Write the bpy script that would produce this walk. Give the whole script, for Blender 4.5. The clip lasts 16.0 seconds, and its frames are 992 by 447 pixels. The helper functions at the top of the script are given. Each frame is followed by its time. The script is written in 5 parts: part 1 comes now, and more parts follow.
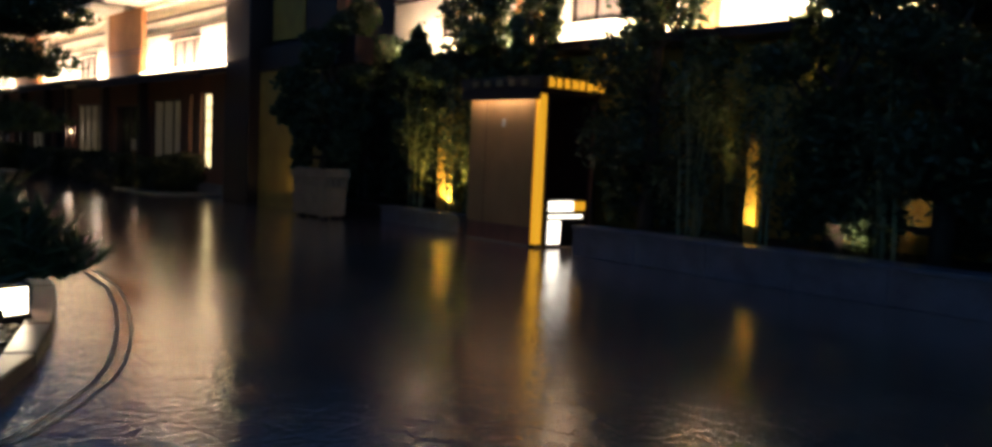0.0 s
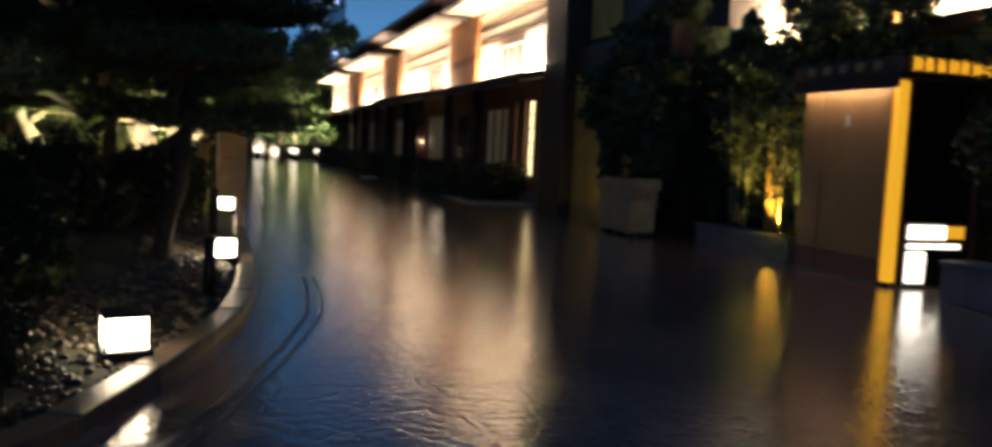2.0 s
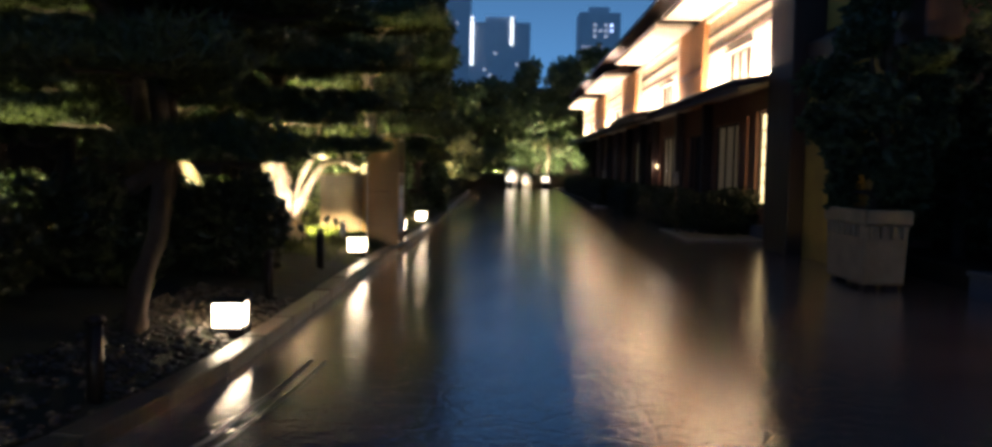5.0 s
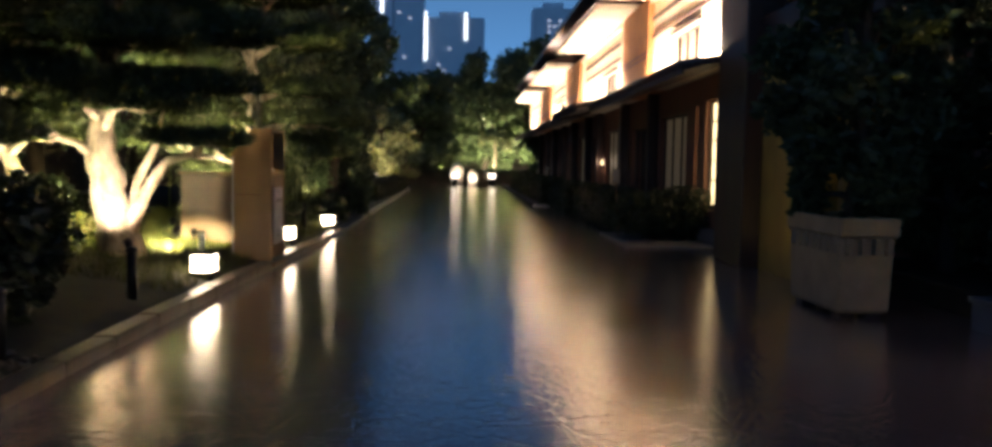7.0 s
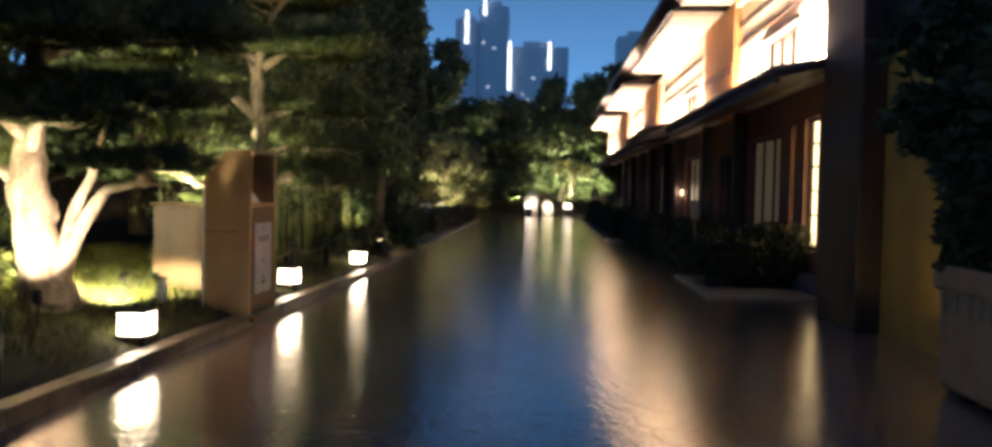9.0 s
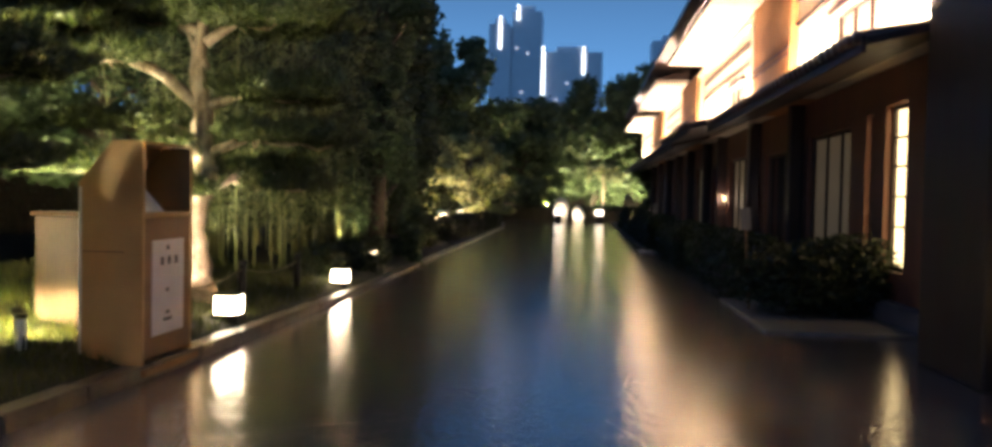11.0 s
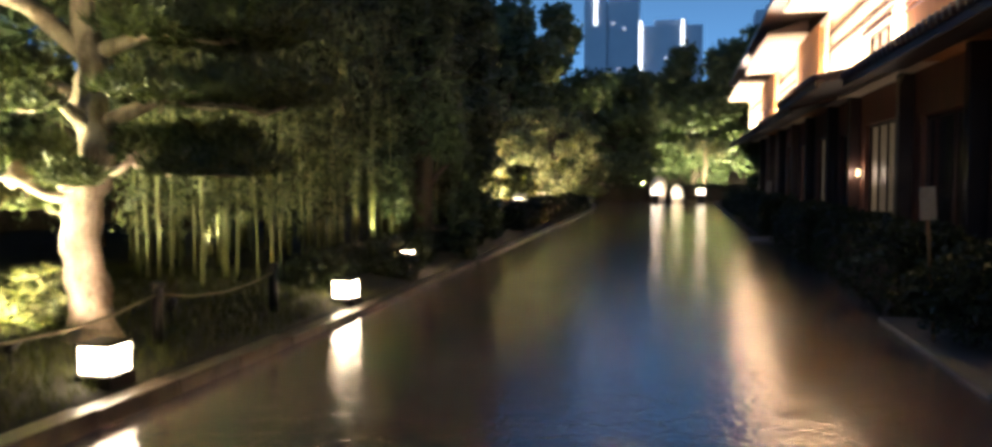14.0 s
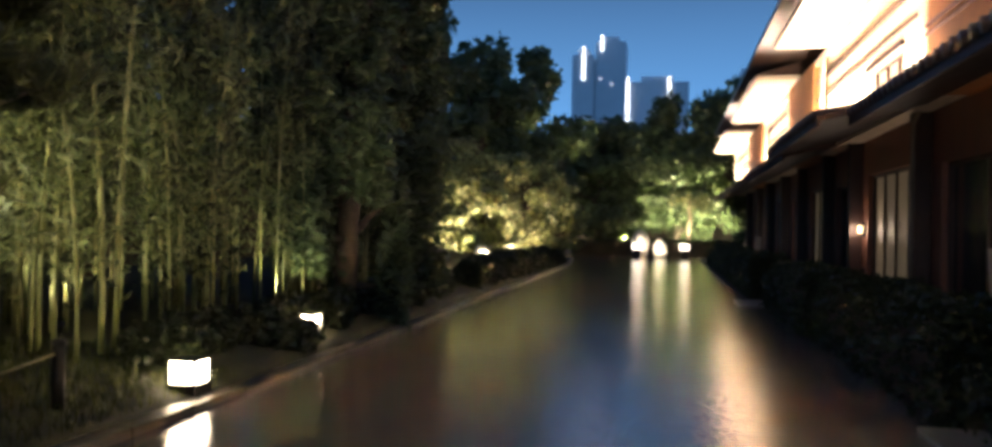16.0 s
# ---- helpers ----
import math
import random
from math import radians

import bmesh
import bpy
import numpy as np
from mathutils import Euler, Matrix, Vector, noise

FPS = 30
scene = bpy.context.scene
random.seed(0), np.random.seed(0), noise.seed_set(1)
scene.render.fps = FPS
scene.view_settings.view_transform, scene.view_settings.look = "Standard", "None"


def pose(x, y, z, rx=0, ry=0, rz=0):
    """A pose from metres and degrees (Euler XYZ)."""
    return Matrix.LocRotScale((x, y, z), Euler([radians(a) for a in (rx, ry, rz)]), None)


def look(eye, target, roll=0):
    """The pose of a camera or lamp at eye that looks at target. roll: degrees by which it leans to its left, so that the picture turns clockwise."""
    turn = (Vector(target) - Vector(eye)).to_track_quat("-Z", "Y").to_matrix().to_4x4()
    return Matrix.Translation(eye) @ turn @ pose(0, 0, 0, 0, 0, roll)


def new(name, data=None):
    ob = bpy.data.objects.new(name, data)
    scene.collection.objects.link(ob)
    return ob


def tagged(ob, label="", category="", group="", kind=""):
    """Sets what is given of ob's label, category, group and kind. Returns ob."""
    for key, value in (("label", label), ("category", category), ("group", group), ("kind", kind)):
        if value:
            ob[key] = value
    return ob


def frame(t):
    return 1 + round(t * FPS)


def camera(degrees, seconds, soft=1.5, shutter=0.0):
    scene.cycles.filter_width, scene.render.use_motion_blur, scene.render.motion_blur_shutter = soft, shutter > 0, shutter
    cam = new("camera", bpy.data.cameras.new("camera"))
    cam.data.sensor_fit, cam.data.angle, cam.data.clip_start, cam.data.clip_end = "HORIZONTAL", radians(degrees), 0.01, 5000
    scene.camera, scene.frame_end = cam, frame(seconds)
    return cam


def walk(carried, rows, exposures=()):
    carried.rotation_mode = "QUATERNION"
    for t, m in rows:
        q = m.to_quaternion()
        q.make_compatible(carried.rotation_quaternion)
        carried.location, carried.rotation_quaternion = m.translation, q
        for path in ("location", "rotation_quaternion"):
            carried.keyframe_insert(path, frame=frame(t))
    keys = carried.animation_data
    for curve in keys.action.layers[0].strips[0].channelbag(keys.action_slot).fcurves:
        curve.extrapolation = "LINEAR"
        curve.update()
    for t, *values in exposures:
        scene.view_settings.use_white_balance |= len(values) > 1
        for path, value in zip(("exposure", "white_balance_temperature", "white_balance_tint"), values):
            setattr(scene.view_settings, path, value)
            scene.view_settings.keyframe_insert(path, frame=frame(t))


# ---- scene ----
cam = camera(60.0, 16.0, 3.4, 0.5)
METRES, EYE, TILT, LEAN, TURN = 22.0, 1.186, 0.0, 0.0, -42.1
EARLY = [
    (0.0, (0.275, -0.006, 1.547), (1.597, 1.486, 1.387), 2.6),
    (0.5, (0.811, 0.378, 1.511), (2.012, 1.970, 1.359), 2.0),
    (1.0, (1.344, 0.773, 1.484), (2.313, 2.516, 1.335), 2.8),
    (1.5, (1.867, 1.206, 1.481), (2.753, 2.993, 1.327), 2.6),
    (2.0, (2.361, 1.645, 1.498), (2.972, 3.541, 1.327), 2.7),
    (2.5, (2.788, 2.052, 1.541), (3.244, 3.995, 1.416), 0.7),
    (3.0, (3.232, 2.480, 1.563), (3.535, 4.447, 1.365), -0.6),
    (3.5, (3.674, 2.926, 1.575), (3.900, 4.904, 1.384), -0.1),
    (4.0, (4.116, 3.406, 1.571), (4.205, 5.399, 1.437), 0.1),
]
ROWS = [
    (6.5, -0.0154, 0.3812, 0.0169, 43.73, -3.77, -1.4),
    (7.0, -0.0301, 0.4125, 0.0183, 39.92, -3.98, -0.98),
    (7.5, -0.0442, 0.4418, 0.0185, 42.71, -4.35, -2.1),
    (8.0, -0.0609, 0.4724, 0.0191, 41.26, -4.04, -1.95),
    (8.5, -0.0755, 0.5, 0.0199, 45.62, -2.1, -2.04),
    (9.0, -0.093, 0.5259, 0.0196, 45.49, -2.15, -1.18),
    (11.5, -0.19, 0.6516, 0.0198, 49.93, -1.63, -1.21),
    (12.0, -0.2093, 0.6724, 0.0188, 54.31, -1.68, -0.57),
    (12.5, -0.2298, 0.6942, 0.0193, 54.19, -2.14, 0.07),
    (13.0, -0.2496, 0.7183, 0.0196, 56.41, -2.53, -0.04),
    (13.5, -0.2709, 0.742, 0.0206, 54.62, -1.99, 0.17),
    (14.0, -0.2885, 0.7665, 0.0205, 54.32, -3.16, 0.09),
    (14.5, -0.3102, 0.7934, 0.0204, 51.51, -2.97, 0.27),
    (15.0, -0.3288, 0.8207, 0.0202, 53.4, -1.12, -0.56),
    (15.5, -0.3491, 0.8443, 0.0199, 52.26, -0.59, -0.64),
    (16.0, -0.3685, 0.867, 0.0188, 53.44, 0.29, -1.04),
]
walk(cam, [(t, look(eye, target, roll)) for t, eye, target, roll in EARLY] + [(t, pose(0, 0, EYE, TILT, LEAN, TURN) @ pose(METRES * x, METRES * y, METRES * z, 90 + pitch, roll, yaw)) for t, x, y, z, yaw, pitch, roll in ROWS],
     [(0.0, 1.42, 6900, 13), (2.0, 1.52, 6900, 12), (4.0, 1.68, 6950, 15), (7.0, 1.78, 7050, 18), (9.0, 2.06, 7050, 18), (12.5, 2.24, 7300, 18), (16.0, 2.28, 7200, 17)])

# ---- world and large lights ----
world = bpy.data.worlds.new("dusk_sky")
scene.world = world
world.use_nodes = True
wn, wl = world.node_tree.nodes, world.node_tree.links
wn.clear()
w_out, w_bg = wn.new("ShaderNodeOutputWorld"), wn.new("ShaderNodeBackground")
w_tc, w_sep, w_ramp = wn.new("ShaderNodeTexCoord"), wn.new("ShaderNodeSeparateXYZ"), wn.new("ShaderNodeValToRGB")
wl.new(w_tc.outputs["Generated"], w_sep.inputs[0])
wl.new(w_sep.outputs["Z"], w_ramp.inputs[0])
w_ramp.color_ramp.elements[0].position, w_ramp.color_ramp.elements[0].color = 0.0, (0.036, 0.128, 0.280, 1)
w_ramp.color_ramp.elements[1].position, w_ramp.color_ramp.elements[1].color = 0.33, (0.0058, 0.0155, 0.040, 1)
wl.new(w_ramp.outputs[0], w_bg.inputs[0])
w_bg.inputs[1].default_value = 1.0
wl.new(w_bg.outputs[0], w_out.inputs[0])

WARM, WHITE, YELLOW, LIME, GREENISH = (1.0, 0.84, 0.69), (1.0, 0.90, 0.72), (1.0, 0.80, 0.30), (1.0, 0.94, 0.48), (0.95, 1.0, 0.66)


def lamp_spot(place, target, watts, colour, angle=70, size=0.05):
    data = bpy.data.lights.new("spot_light", "SPOT")
    data.energy, data.color, data.spot_size, data.spot_blend, data.shadow_soft_size = watts, colour, radians(angle), 0.5, size
    ob = new("spot_light", data)
    ob.matrix_world = look(place, target)
    return ob


def garden_spot(place, target, watts, colour, angle=70):
    """A spotlight on a short stake: the lamp, and its housing behind it."""
    lamp_spot(place, target, watts, colour, angle)
    p, d = Vector(place), (Vector(target) - Vector(place)).normalized()
    t = thing("ground_spotlight", Matrix.Translation(p), "small black garden spotlight on a short stake", "lamp", "garden spotlights")
    tube_part("housing", [tuple(-d * 0.15), tuple(-d * 0.12), tuple(-d * 0.03)], [0.03, 0.045, 0.05], BLACK_METAL, t, 10)
    tube_part("stake", [(0, 0, -0.45), tuple(-d * 0.14)], [0.012, 0.012], BLACK_METAL, t, 6)


def lamp_strip(matrix, length, width, watts, colour):
    data = bpy.data.lights.new("strip_light", "AREA")
    data.shape, data.size, data.size_y, data.energy, data.color = "RECTANGLE", length, width, watts, colour
    ob = new("strip_light", data)
    ob.matrix_world = matrix
    return ob


# ---- materials ----
def material(name, colour, second=None, rough=0.6, scale=6.0, fine=60.0, bump=0.15, metal=0.0, wet=0.0, stretch=(1, 1, 1), by_object=0.0):
    """A surface that varies between two colours at two scales, with fine relief."""
    m = bpy.data.materials.new(name)
    m.use_nodes = True
    n, l = m.node_tree.nodes, m.node_tree.links
    p = n["Principled BSDF"]
    tc, mp = n.new("ShaderNodeTexCoord"), n.new("ShaderNodeMapping")
    mp.inputs["Scale"].default_value = stretch
    l.new(tc.outputs["Object"], mp.inputs[0])
    big, small = n.new("ShaderNodeTexNoise"), n.new("ShaderNodeTexNoise")
    big.inputs["Scale"].default_value, big.inputs["Detail"].default_value = scale, 4
    small.inputs["Scale"].default_value, small.inputs["Detail"].default_value = fine, 3
    for node in (big, small):
        l.new(mp.outputs[0], node.inputs["Vector"])
    add = n.new("ShaderNodeMath")
    add.operation = "MULTIPLY_ADD"
    l.new(small.outputs[0], add.inputs[0])
    add.inputs[1].default_value = 0.4
    l.new(big.outputs[0], add.inputs[2])
    ramp = n.new("ShaderNodeValToRGB")
    second = second or tuple(c * 0.6 for c in colour)
    ramp.color_ramp.elements[0].position, ramp.color_ramp.elements[0].color = 0.5, (*second, 1)
    ramp.color_ramp.elements[1].position, ramp.color_ramp.elements[1].color = 0.85, (*colour, 1)
    l.new(add.outputs[0], ramp.inputs[0])
    colour_out = ramp.outputs[0]
    if by_object:
        info, hsv, spread = n.new("ShaderNodeObjectInfo"), n.new("ShaderNodeHueSaturation"), n.new("ShaderNodeMapRange")
        spread.inputs["To Min"].default_value, spread.inputs["To Max"].default_value = 1 - by_object, 1 + by_object
        l.new(info.outputs["Random"], spread.inputs["Value"])
        l.new(spread.outputs[0], hsv.inputs["Value"])
        l.new(colour_out, hsv.inputs["Color"])
        colour_out = hsv.outputs[0]
    l.new(colour_out, p.inputs["Base Color"])
    rr = n.new("ShaderNodeMapRange")
    rr.inputs["To Min"].default_value, rr.inputs["To Max"].default_value = max(0.03, rough - 0.12), min(1, rough + 0.12)
    l.new(big.outputs[0], rr.inputs["Value"])
    l.new(rr.outputs[0], p.inputs["Roughness"])
    bn = n.new("ShaderNodeBump")
    bn.inputs["Strength"].default_value, bn.inputs["Distance"].default_value = bump, 0.02
    l.new(add.outputs[0], bn.inputs["Height"])
    l.new(bn.outputs[0], p.inputs["Normal"])
    p.inputs["Metallic"].default_value = metal
    p.inputs["Coat Weight"].default_value, p.inputs["Coat Roughness"].default_value = wet, 0.12
    return m


def glowing(name, colour, strength):
    m = bpy.data.materials.new(name)
    m.use_nodes = True
    n, l = m.node_tree.nodes, m.node_tree.links
    p = n["Principled BSDF"]
    p.inputs["Base Color"].default_value = (*colour, 1)
    p.inputs["Emission Color"].default_value = (*colour, 1)
    p.inputs["Emission Strength"].default_value = strength
    return m


def foliage(name, colour, second, shine=0.45):
    """Leaves that vary from leaf to leaf, and let a little light through."""
    m = bpy.data.materials.new(name)
    m.use_nodes = True
    n, l = m.node_tree.nodes, m.node_tree.links
    p = n["Principled BSDF"]
    geo, ramp = n.new("ShaderNodeNewGeometry"), n.new("ShaderNodeValToRGB")
    ramp.color_ramp.elements[0].color, ramp.color_ramp.elements[1].color = (*second, 1), (*colour, 1)
    l.new(geo.outputs["Random Per Island"], ramp.inputs[0])
    l.new(ramp.outputs[0], p.inputs["Base Color"])
    p.inputs["Roughness"].default_value = shine
    trans, mix = n.new("ShaderNodeBsdfTranslucent"), n.new("ShaderNodeMixShader")
    l.new(ramp.outputs[0], trans.inputs[0])
    mix.inputs[0].default_value = 0.3
    l.new(p.outputs[0], mix.inputs[1])
    l.new(trans.outputs[0], mix.inputs[2])
    l.new(mix.outputs[0], n["Material Output"].inputs[0])
    return m


def wet_road():
    m = bpy.data.materials.new("wet_road")
    m.use_nodes = True
    n, l = m.node_tree.nodes, m.node_tree.links
    p = n["Principled BSDF"]
    tc = n.new("ShaderNodeTexCoord")
    big, mid, cells = n.new("ShaderNodeTexNoise"), n.new("ShaderNodeTexNoise"), n.new("ShaderNodeTexVoronoi")
    big.inputs["Scale"].default_value, big.inputs["Detail"].default_value = 0.7, 5
    mid.inputs["Scale"].default_value, mid.inputs["Detail"].default_value = 14.0, 4
    cells.feature = "DISTANCE_TO_EDGE"
    cells.inputs["Scale"].default_value = 3.2
    for node in (big, mid, cells):
        l.new(tc.outputs["Object"], node.inputs["Vector"])
    ramp = n.new("ShaderNodeValToRGB")
    ramp.color_ramp.elements[0].position, ramp.color_ramp.elements[0].color = 0.3, (0.18, 0.112, 0.094, 1)
    ramp.color_ramp.elements[1].position, ramp.color_ramp.elements[1].color = 0.75, (0.28, 0.195, 0.160, 1)
    l.new(big.outputs[0], ramp.inputs[0])
    l.new(ramp.outputs[0], p.inputs["Base Color"])
    rr = n.new("ShaderNodeMapRange")
    rr.inputs["From Min"].default_value, rr.inputs["From Max"].default_value = 0.3, 0.7
    rr.inputs["To Min"].default_value, rr.inputs["To Max"].default_value = 0.15, 0.26
    l.new(big.outputs[0], rr.inputs["Value"])
    l.new(rr.outputs[0], p.inputs["Roughness"])
    joint = n.new("ShaderNodeMapRange")
    joint.inputs["From Max"].default_value = 0.06
    l.new(cells.outputs["Distance"], joint.inputs["Value"])
    add = n.new("ShaderNodeMath")
    add.operation = "MULTIPLY_ADD"
    l.new(joint.outputs[0], add.inputs[0])
    add.inputs[1].default_value = 0.25
    l.new(mid.outputs[0], add.inputs[2])
    grit, more = n.new("ShaderNodeTexNoise"), n.new("ShaderNodeMath")
    grit.inputs["Scale"].default_value, grit.inputs["Detail"].default_value = 48.0, 2
    l.new(tc.outputs["Object"], grit.inputs["Vector"])
    more.operation = "MULTIPLY_ADD"
    more.inputs[1].default_value = 0.22
    l.new(grit.outputs[0], more.inputs[0])
    l.new(add.outputs[0], more.inputs[2])
    bn = n.new("ShaderNodeBump")
    bn.inputs["Strength"].default_value, bn.inputs["Distance"].default_value = 0.34, 0.012
    l.new(more.outputs[0], bn.inputs["Height"])
    l.new(bn.outputs[0], p.inputs["Normal"])
    p.inputs["Specular IOR Level"].default_value = 0.3
    p.inputs["Coat Weight"].default_value, p.inputs["Coat Roughness"].default_value = 1.0, 0.10
    p.inputs["Coat IOR"].default_value = 1.65
    l.new(bn.outputs[0], p.inputs["Coat Normal"])
    return m


ROAD = wet_road()
SOIL = material("dark_soil", (0.045, 0.032, 0.020), (0.02, 0.015, 0.01), 0.75, 2.5, 40, 0.5)
GRASS_GROUND = material("lawn_ground", (0.040, 0.045, 0.018), (0.016, 0.015, 0.008), 0.8, 3, 60, 0.5)
KERB = material("kerb_stone", (0.13, 0.10, 0.075), (0.07, 0.052, 0.04), 0.35, 5, 60, 0.25, by_object=0.15)
PAVING = material("pale_paving", (0.25, 0.215, 0.18), (0.16, 0.135, 0.115), 0.35, 3, 50, 0.2, by_object=0.1)
TIMBER = material("brown_timber_cladding", (0.26, 0.105, 0.065), (0.17, 0.068, 0.042), 0.5, 3, 40, 0.2, stretch=(1, 1, 0.15))
DARK_WOOD = material("dark_brown_wood", (0.048, 0.022, 0.017), (0.024, 0.012, 0.01), 0.5, 4, 50, 0.2, stretch=(1, 1, 0.15))
CREAM = material("cream_render", (0.78, 0.67, 0.50), (0.68, 0.56, 0.39), 0.75, 2, 70, 0.1)
ORANGE = material("orange_render", (0.50, 0.215, 0.075), (0.38, 0.155, 0.05), 0.7, 2, 70, 0.1)
OCHRE = material("ochre_render", (0.55, 0.34, 0.07), (0.42, 0.25, 0.05), 0.7, 2, 60, 0.12)
TAN = material("tan_panel", (0.42, 0.24, 0.095), (0.34, 0.185, 0.07), 0.45, 2, 60, 0.06)
TAN_DARK = material("tan_panel_edge", (0.24, 0.12, 0.05), (0.17, 0.085, 0.035), 0.5, 3, 60, 0.08)
ROOF_TILE = material("dark_roof_tile", (0.15, 0.095, 0.075), (0.07, 0.045, 0.036), 0.45, 3, 40, 0.25)
STRIPE = material("dark_brown_trim", (0.07, 0.035, 0.022), None, 0.5, 4, 60, 0.1)
CURTAIN = material("pale_curtain", (0.26, 0.21, 0.165), (0.17, 0.135, 0.105), 0.6, 3, 30, 0.2, stretch=(1, 6, 0.3))
PLANTER = material("sandstone_planter", (0.42, 0.30, 0.18), (0.30, 0.21, 0.12), 0.55, 3, 60, 0.25)
STONE_WALL = material("grey_low_wall", (0.16, 0.17, 0.20), (0.10, 0.105, 0.125), 0.4, 3, 50, 0.2)
# Floodlight on the trunks is put into this paler bark colour.
LIT_BARK = material("lit_pine_bark", (0.44, 0.34, 0.235), (0.13, 0.09, 0.055), 0.8, 8, 45, 1.0, stretch=(1, 1, 0.4))
# Bark of the other trees, and the shaded copy for unlit pines.
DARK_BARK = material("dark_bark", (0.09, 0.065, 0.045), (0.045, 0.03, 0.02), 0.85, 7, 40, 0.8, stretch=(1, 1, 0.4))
CULM = material("bamboo_culm", (0.25, 0.25, 0.11), (0.13, 0.14, 0.05), 0.4, 4, 50, 0.1, by_object=0.25)
BLACK_METAL = material("black_metal", (0.025, 0.024, 0.024), None, 0.45, 8, 80, 0.05, metal=0.6)
WHITE_PAINT = material("white_paint", (0.72, 0.70, 0.68), (0.6, 0.58, 0.56), 0.5, 5, 60, 0.05)
PAPER = material("pale_poster", (0.70, 0.66, 0.70), (0.60, 0.56, 0.60), 0.5, 3, 40, 0.02)
INK = material("grey_print", (0.16, 0.13, 0.15), None, 0.6, 8, 80, 0.0)
ROPE = material("rope", (0.22, 0.18, 0.11), None, 0.85, 20, 90, 0.3)
PALE_STONE = material("pale_boulder", (0.62, 0.58, 0.50), (0.42, 0.38, 0.32), 0.7, 3, 30, 0.6)
PEBBLE = material("wet_pebble", (0.13, 0.10, 0.068), (0.022, 0.018, 0.014), 0.28, 8, 60, 0.2)
# The haze before the far towers is put into this pale base colour.
TOWER = material("hazy_tower_concrete", (0.86, 0.88, 0.90), (0.78, 0.80, 0.83), 0.8, 0.1, 2, 0.0)
BOX_WOOD = material("faded_brown_wood", (0.26, 0.17, 0.12), (0.18, 0.115, 0.08), 0.6, 3, 50, 0.15, stretch=(1, 1, 0.2))
GLASS_DARK = material("dark_window_glass", (0.02, 0.022, 0.025), None, 0.08, 2, 20, 0.0)
NEEDLE = foliage("pine_needles", (0.12, 0.14, 0.045), (0.045, 0.062, 0.02))
LEAF = foliage("dark_leaves", (0.090, 0.125, 0.055), (0.035, 0.055, 0.024))
# Paler than the near leaves: haze and lamplight are put into the colour.
LEAF_FAR = foliage("hazy_far_leaves", (0.12, 0.155, 0.065), (0.06, 0.085, 0.035))
# The floodlight's yellow-green and its contrast are put into these leaf colours.
LEAF_LIT = foliage("floodlit_leaves", (0.44, 0.45, 0.20), (0.06, 0.08, 0.03))
# Leaf highlights are put into the colour: random leaves much paler than the rest.
LEAF_BAMBOO = foliage("glinting_bamboo_leaves", (0.21, 0.23, 0.10), (0.016, 0.024, 0.008))
LEAF_HEDGE = foliage("hedge_leaves", (0.045, 0.060, 0.022), (0.018, 0.026, 0.01), 0.35)
BLADE = foliage("grass_blades", (0.10, 0.12, 0.025), (0.05, 0.06, 0.014))
LANTERN_GLOW = glowing("lantern_glow", (1.0, 0.86, 0.62), 5.5)
STRIP_GLOW = glowing("strip_glow", (1.0, 0.80, 0.52), 6.0)
SLIT_GLOW = glowing("lit_window_glow", (1.0, 0.80, 0.42), 0.75)
ROOM_GLOW = glowing("lit_curtain", (0.50, 0.40, 0.25), 0.018)
YELLOW_GLOW = glowing("yellow_post_glow", (1.0, 0.48, 0.03), 0.28)
SIGN_GLOW = glowing("white_sign_glow", (1.0, 0.93, 0.80), 1.1)
TOWER_GLOW = glowing("tower_strip_glow", (0.75, 0.88, 1.0), 0.9)
TOWER_WINDOW = glowing("tower_window_glow", (0.7, 0.82, 1.0), 0.16)


# ---- builders ----
def thing(name, matrix, label="", category="", group="", kind=""):
    ob = new(name)
    ob.empty_display_size = 0.2
    ob.matrix_world = matrix
    return tagged(ob, label, category, group, kind)


def mesh_part(name, verts, faces, mat, parent=None, label="", smooth=False, kind=""):
    me = bpy.data.meshes.new(name)
    me.from_pydata([tuple(v) for v in verts], [], [tuple(f) for f in faces])
    me.materials.append(mat)
    if smooth:
        me.polygons.foreach_set("use_smooth", [True] * len(me.polygons))
    me.update()
    ob = new(name, me)
    if parent:
        ob.parent = parent
    return tagged(ob, label, kind=kind)


def part(name, bm, mat, parent=None, label="", smooth=False, kind=""):
    me = bpy.data.meshes.new(name)
    bm.to_mesh(me)
    bm.free()
    me.materials.append(mat)
    if smooth:
        me.polygons.foreach_set("use_smooth", [True] * len(me.polygons))
    ob = new(name, me)
    if parent:
        ob.parent = parent
    return tagged(ob, label, kind=kind)


def add_box(bm, lo, hi, bevel=0.0, m=None):
    """A box between two corners, its edges worn by bevel."""
    c = [(a + b) / 2 for a, b in zip(lo, hi)]
    s = [abs(b - a) for a, b in zip(lo, hi)]
    made = bmesh.ops.create_cube(bm, size=1, matrix=Matrix.Translation(c) @ Matrix.Diagonal((*s, 1)))
    if bevel:
        edges = list({e for v in made["verts"] for e in v.link_edges})
        made = bmesh.ops.bevel(bm, geom=edges, offset=bevel, segments=2, affect="EDGES", profile=0.6)
    if m is not None:
        bmesh.ops.transform(bm, matrix=m, verts=made["verts"])


def box_part(name, lo, hi, mat, parent=None, bevel=0.01, label="", kind="", m=None):
    bm = bmesh.new()
    add_box(bm, lo, hi, bevel, m)
    return part(name, bm, mat, parent, label, kind=kind)


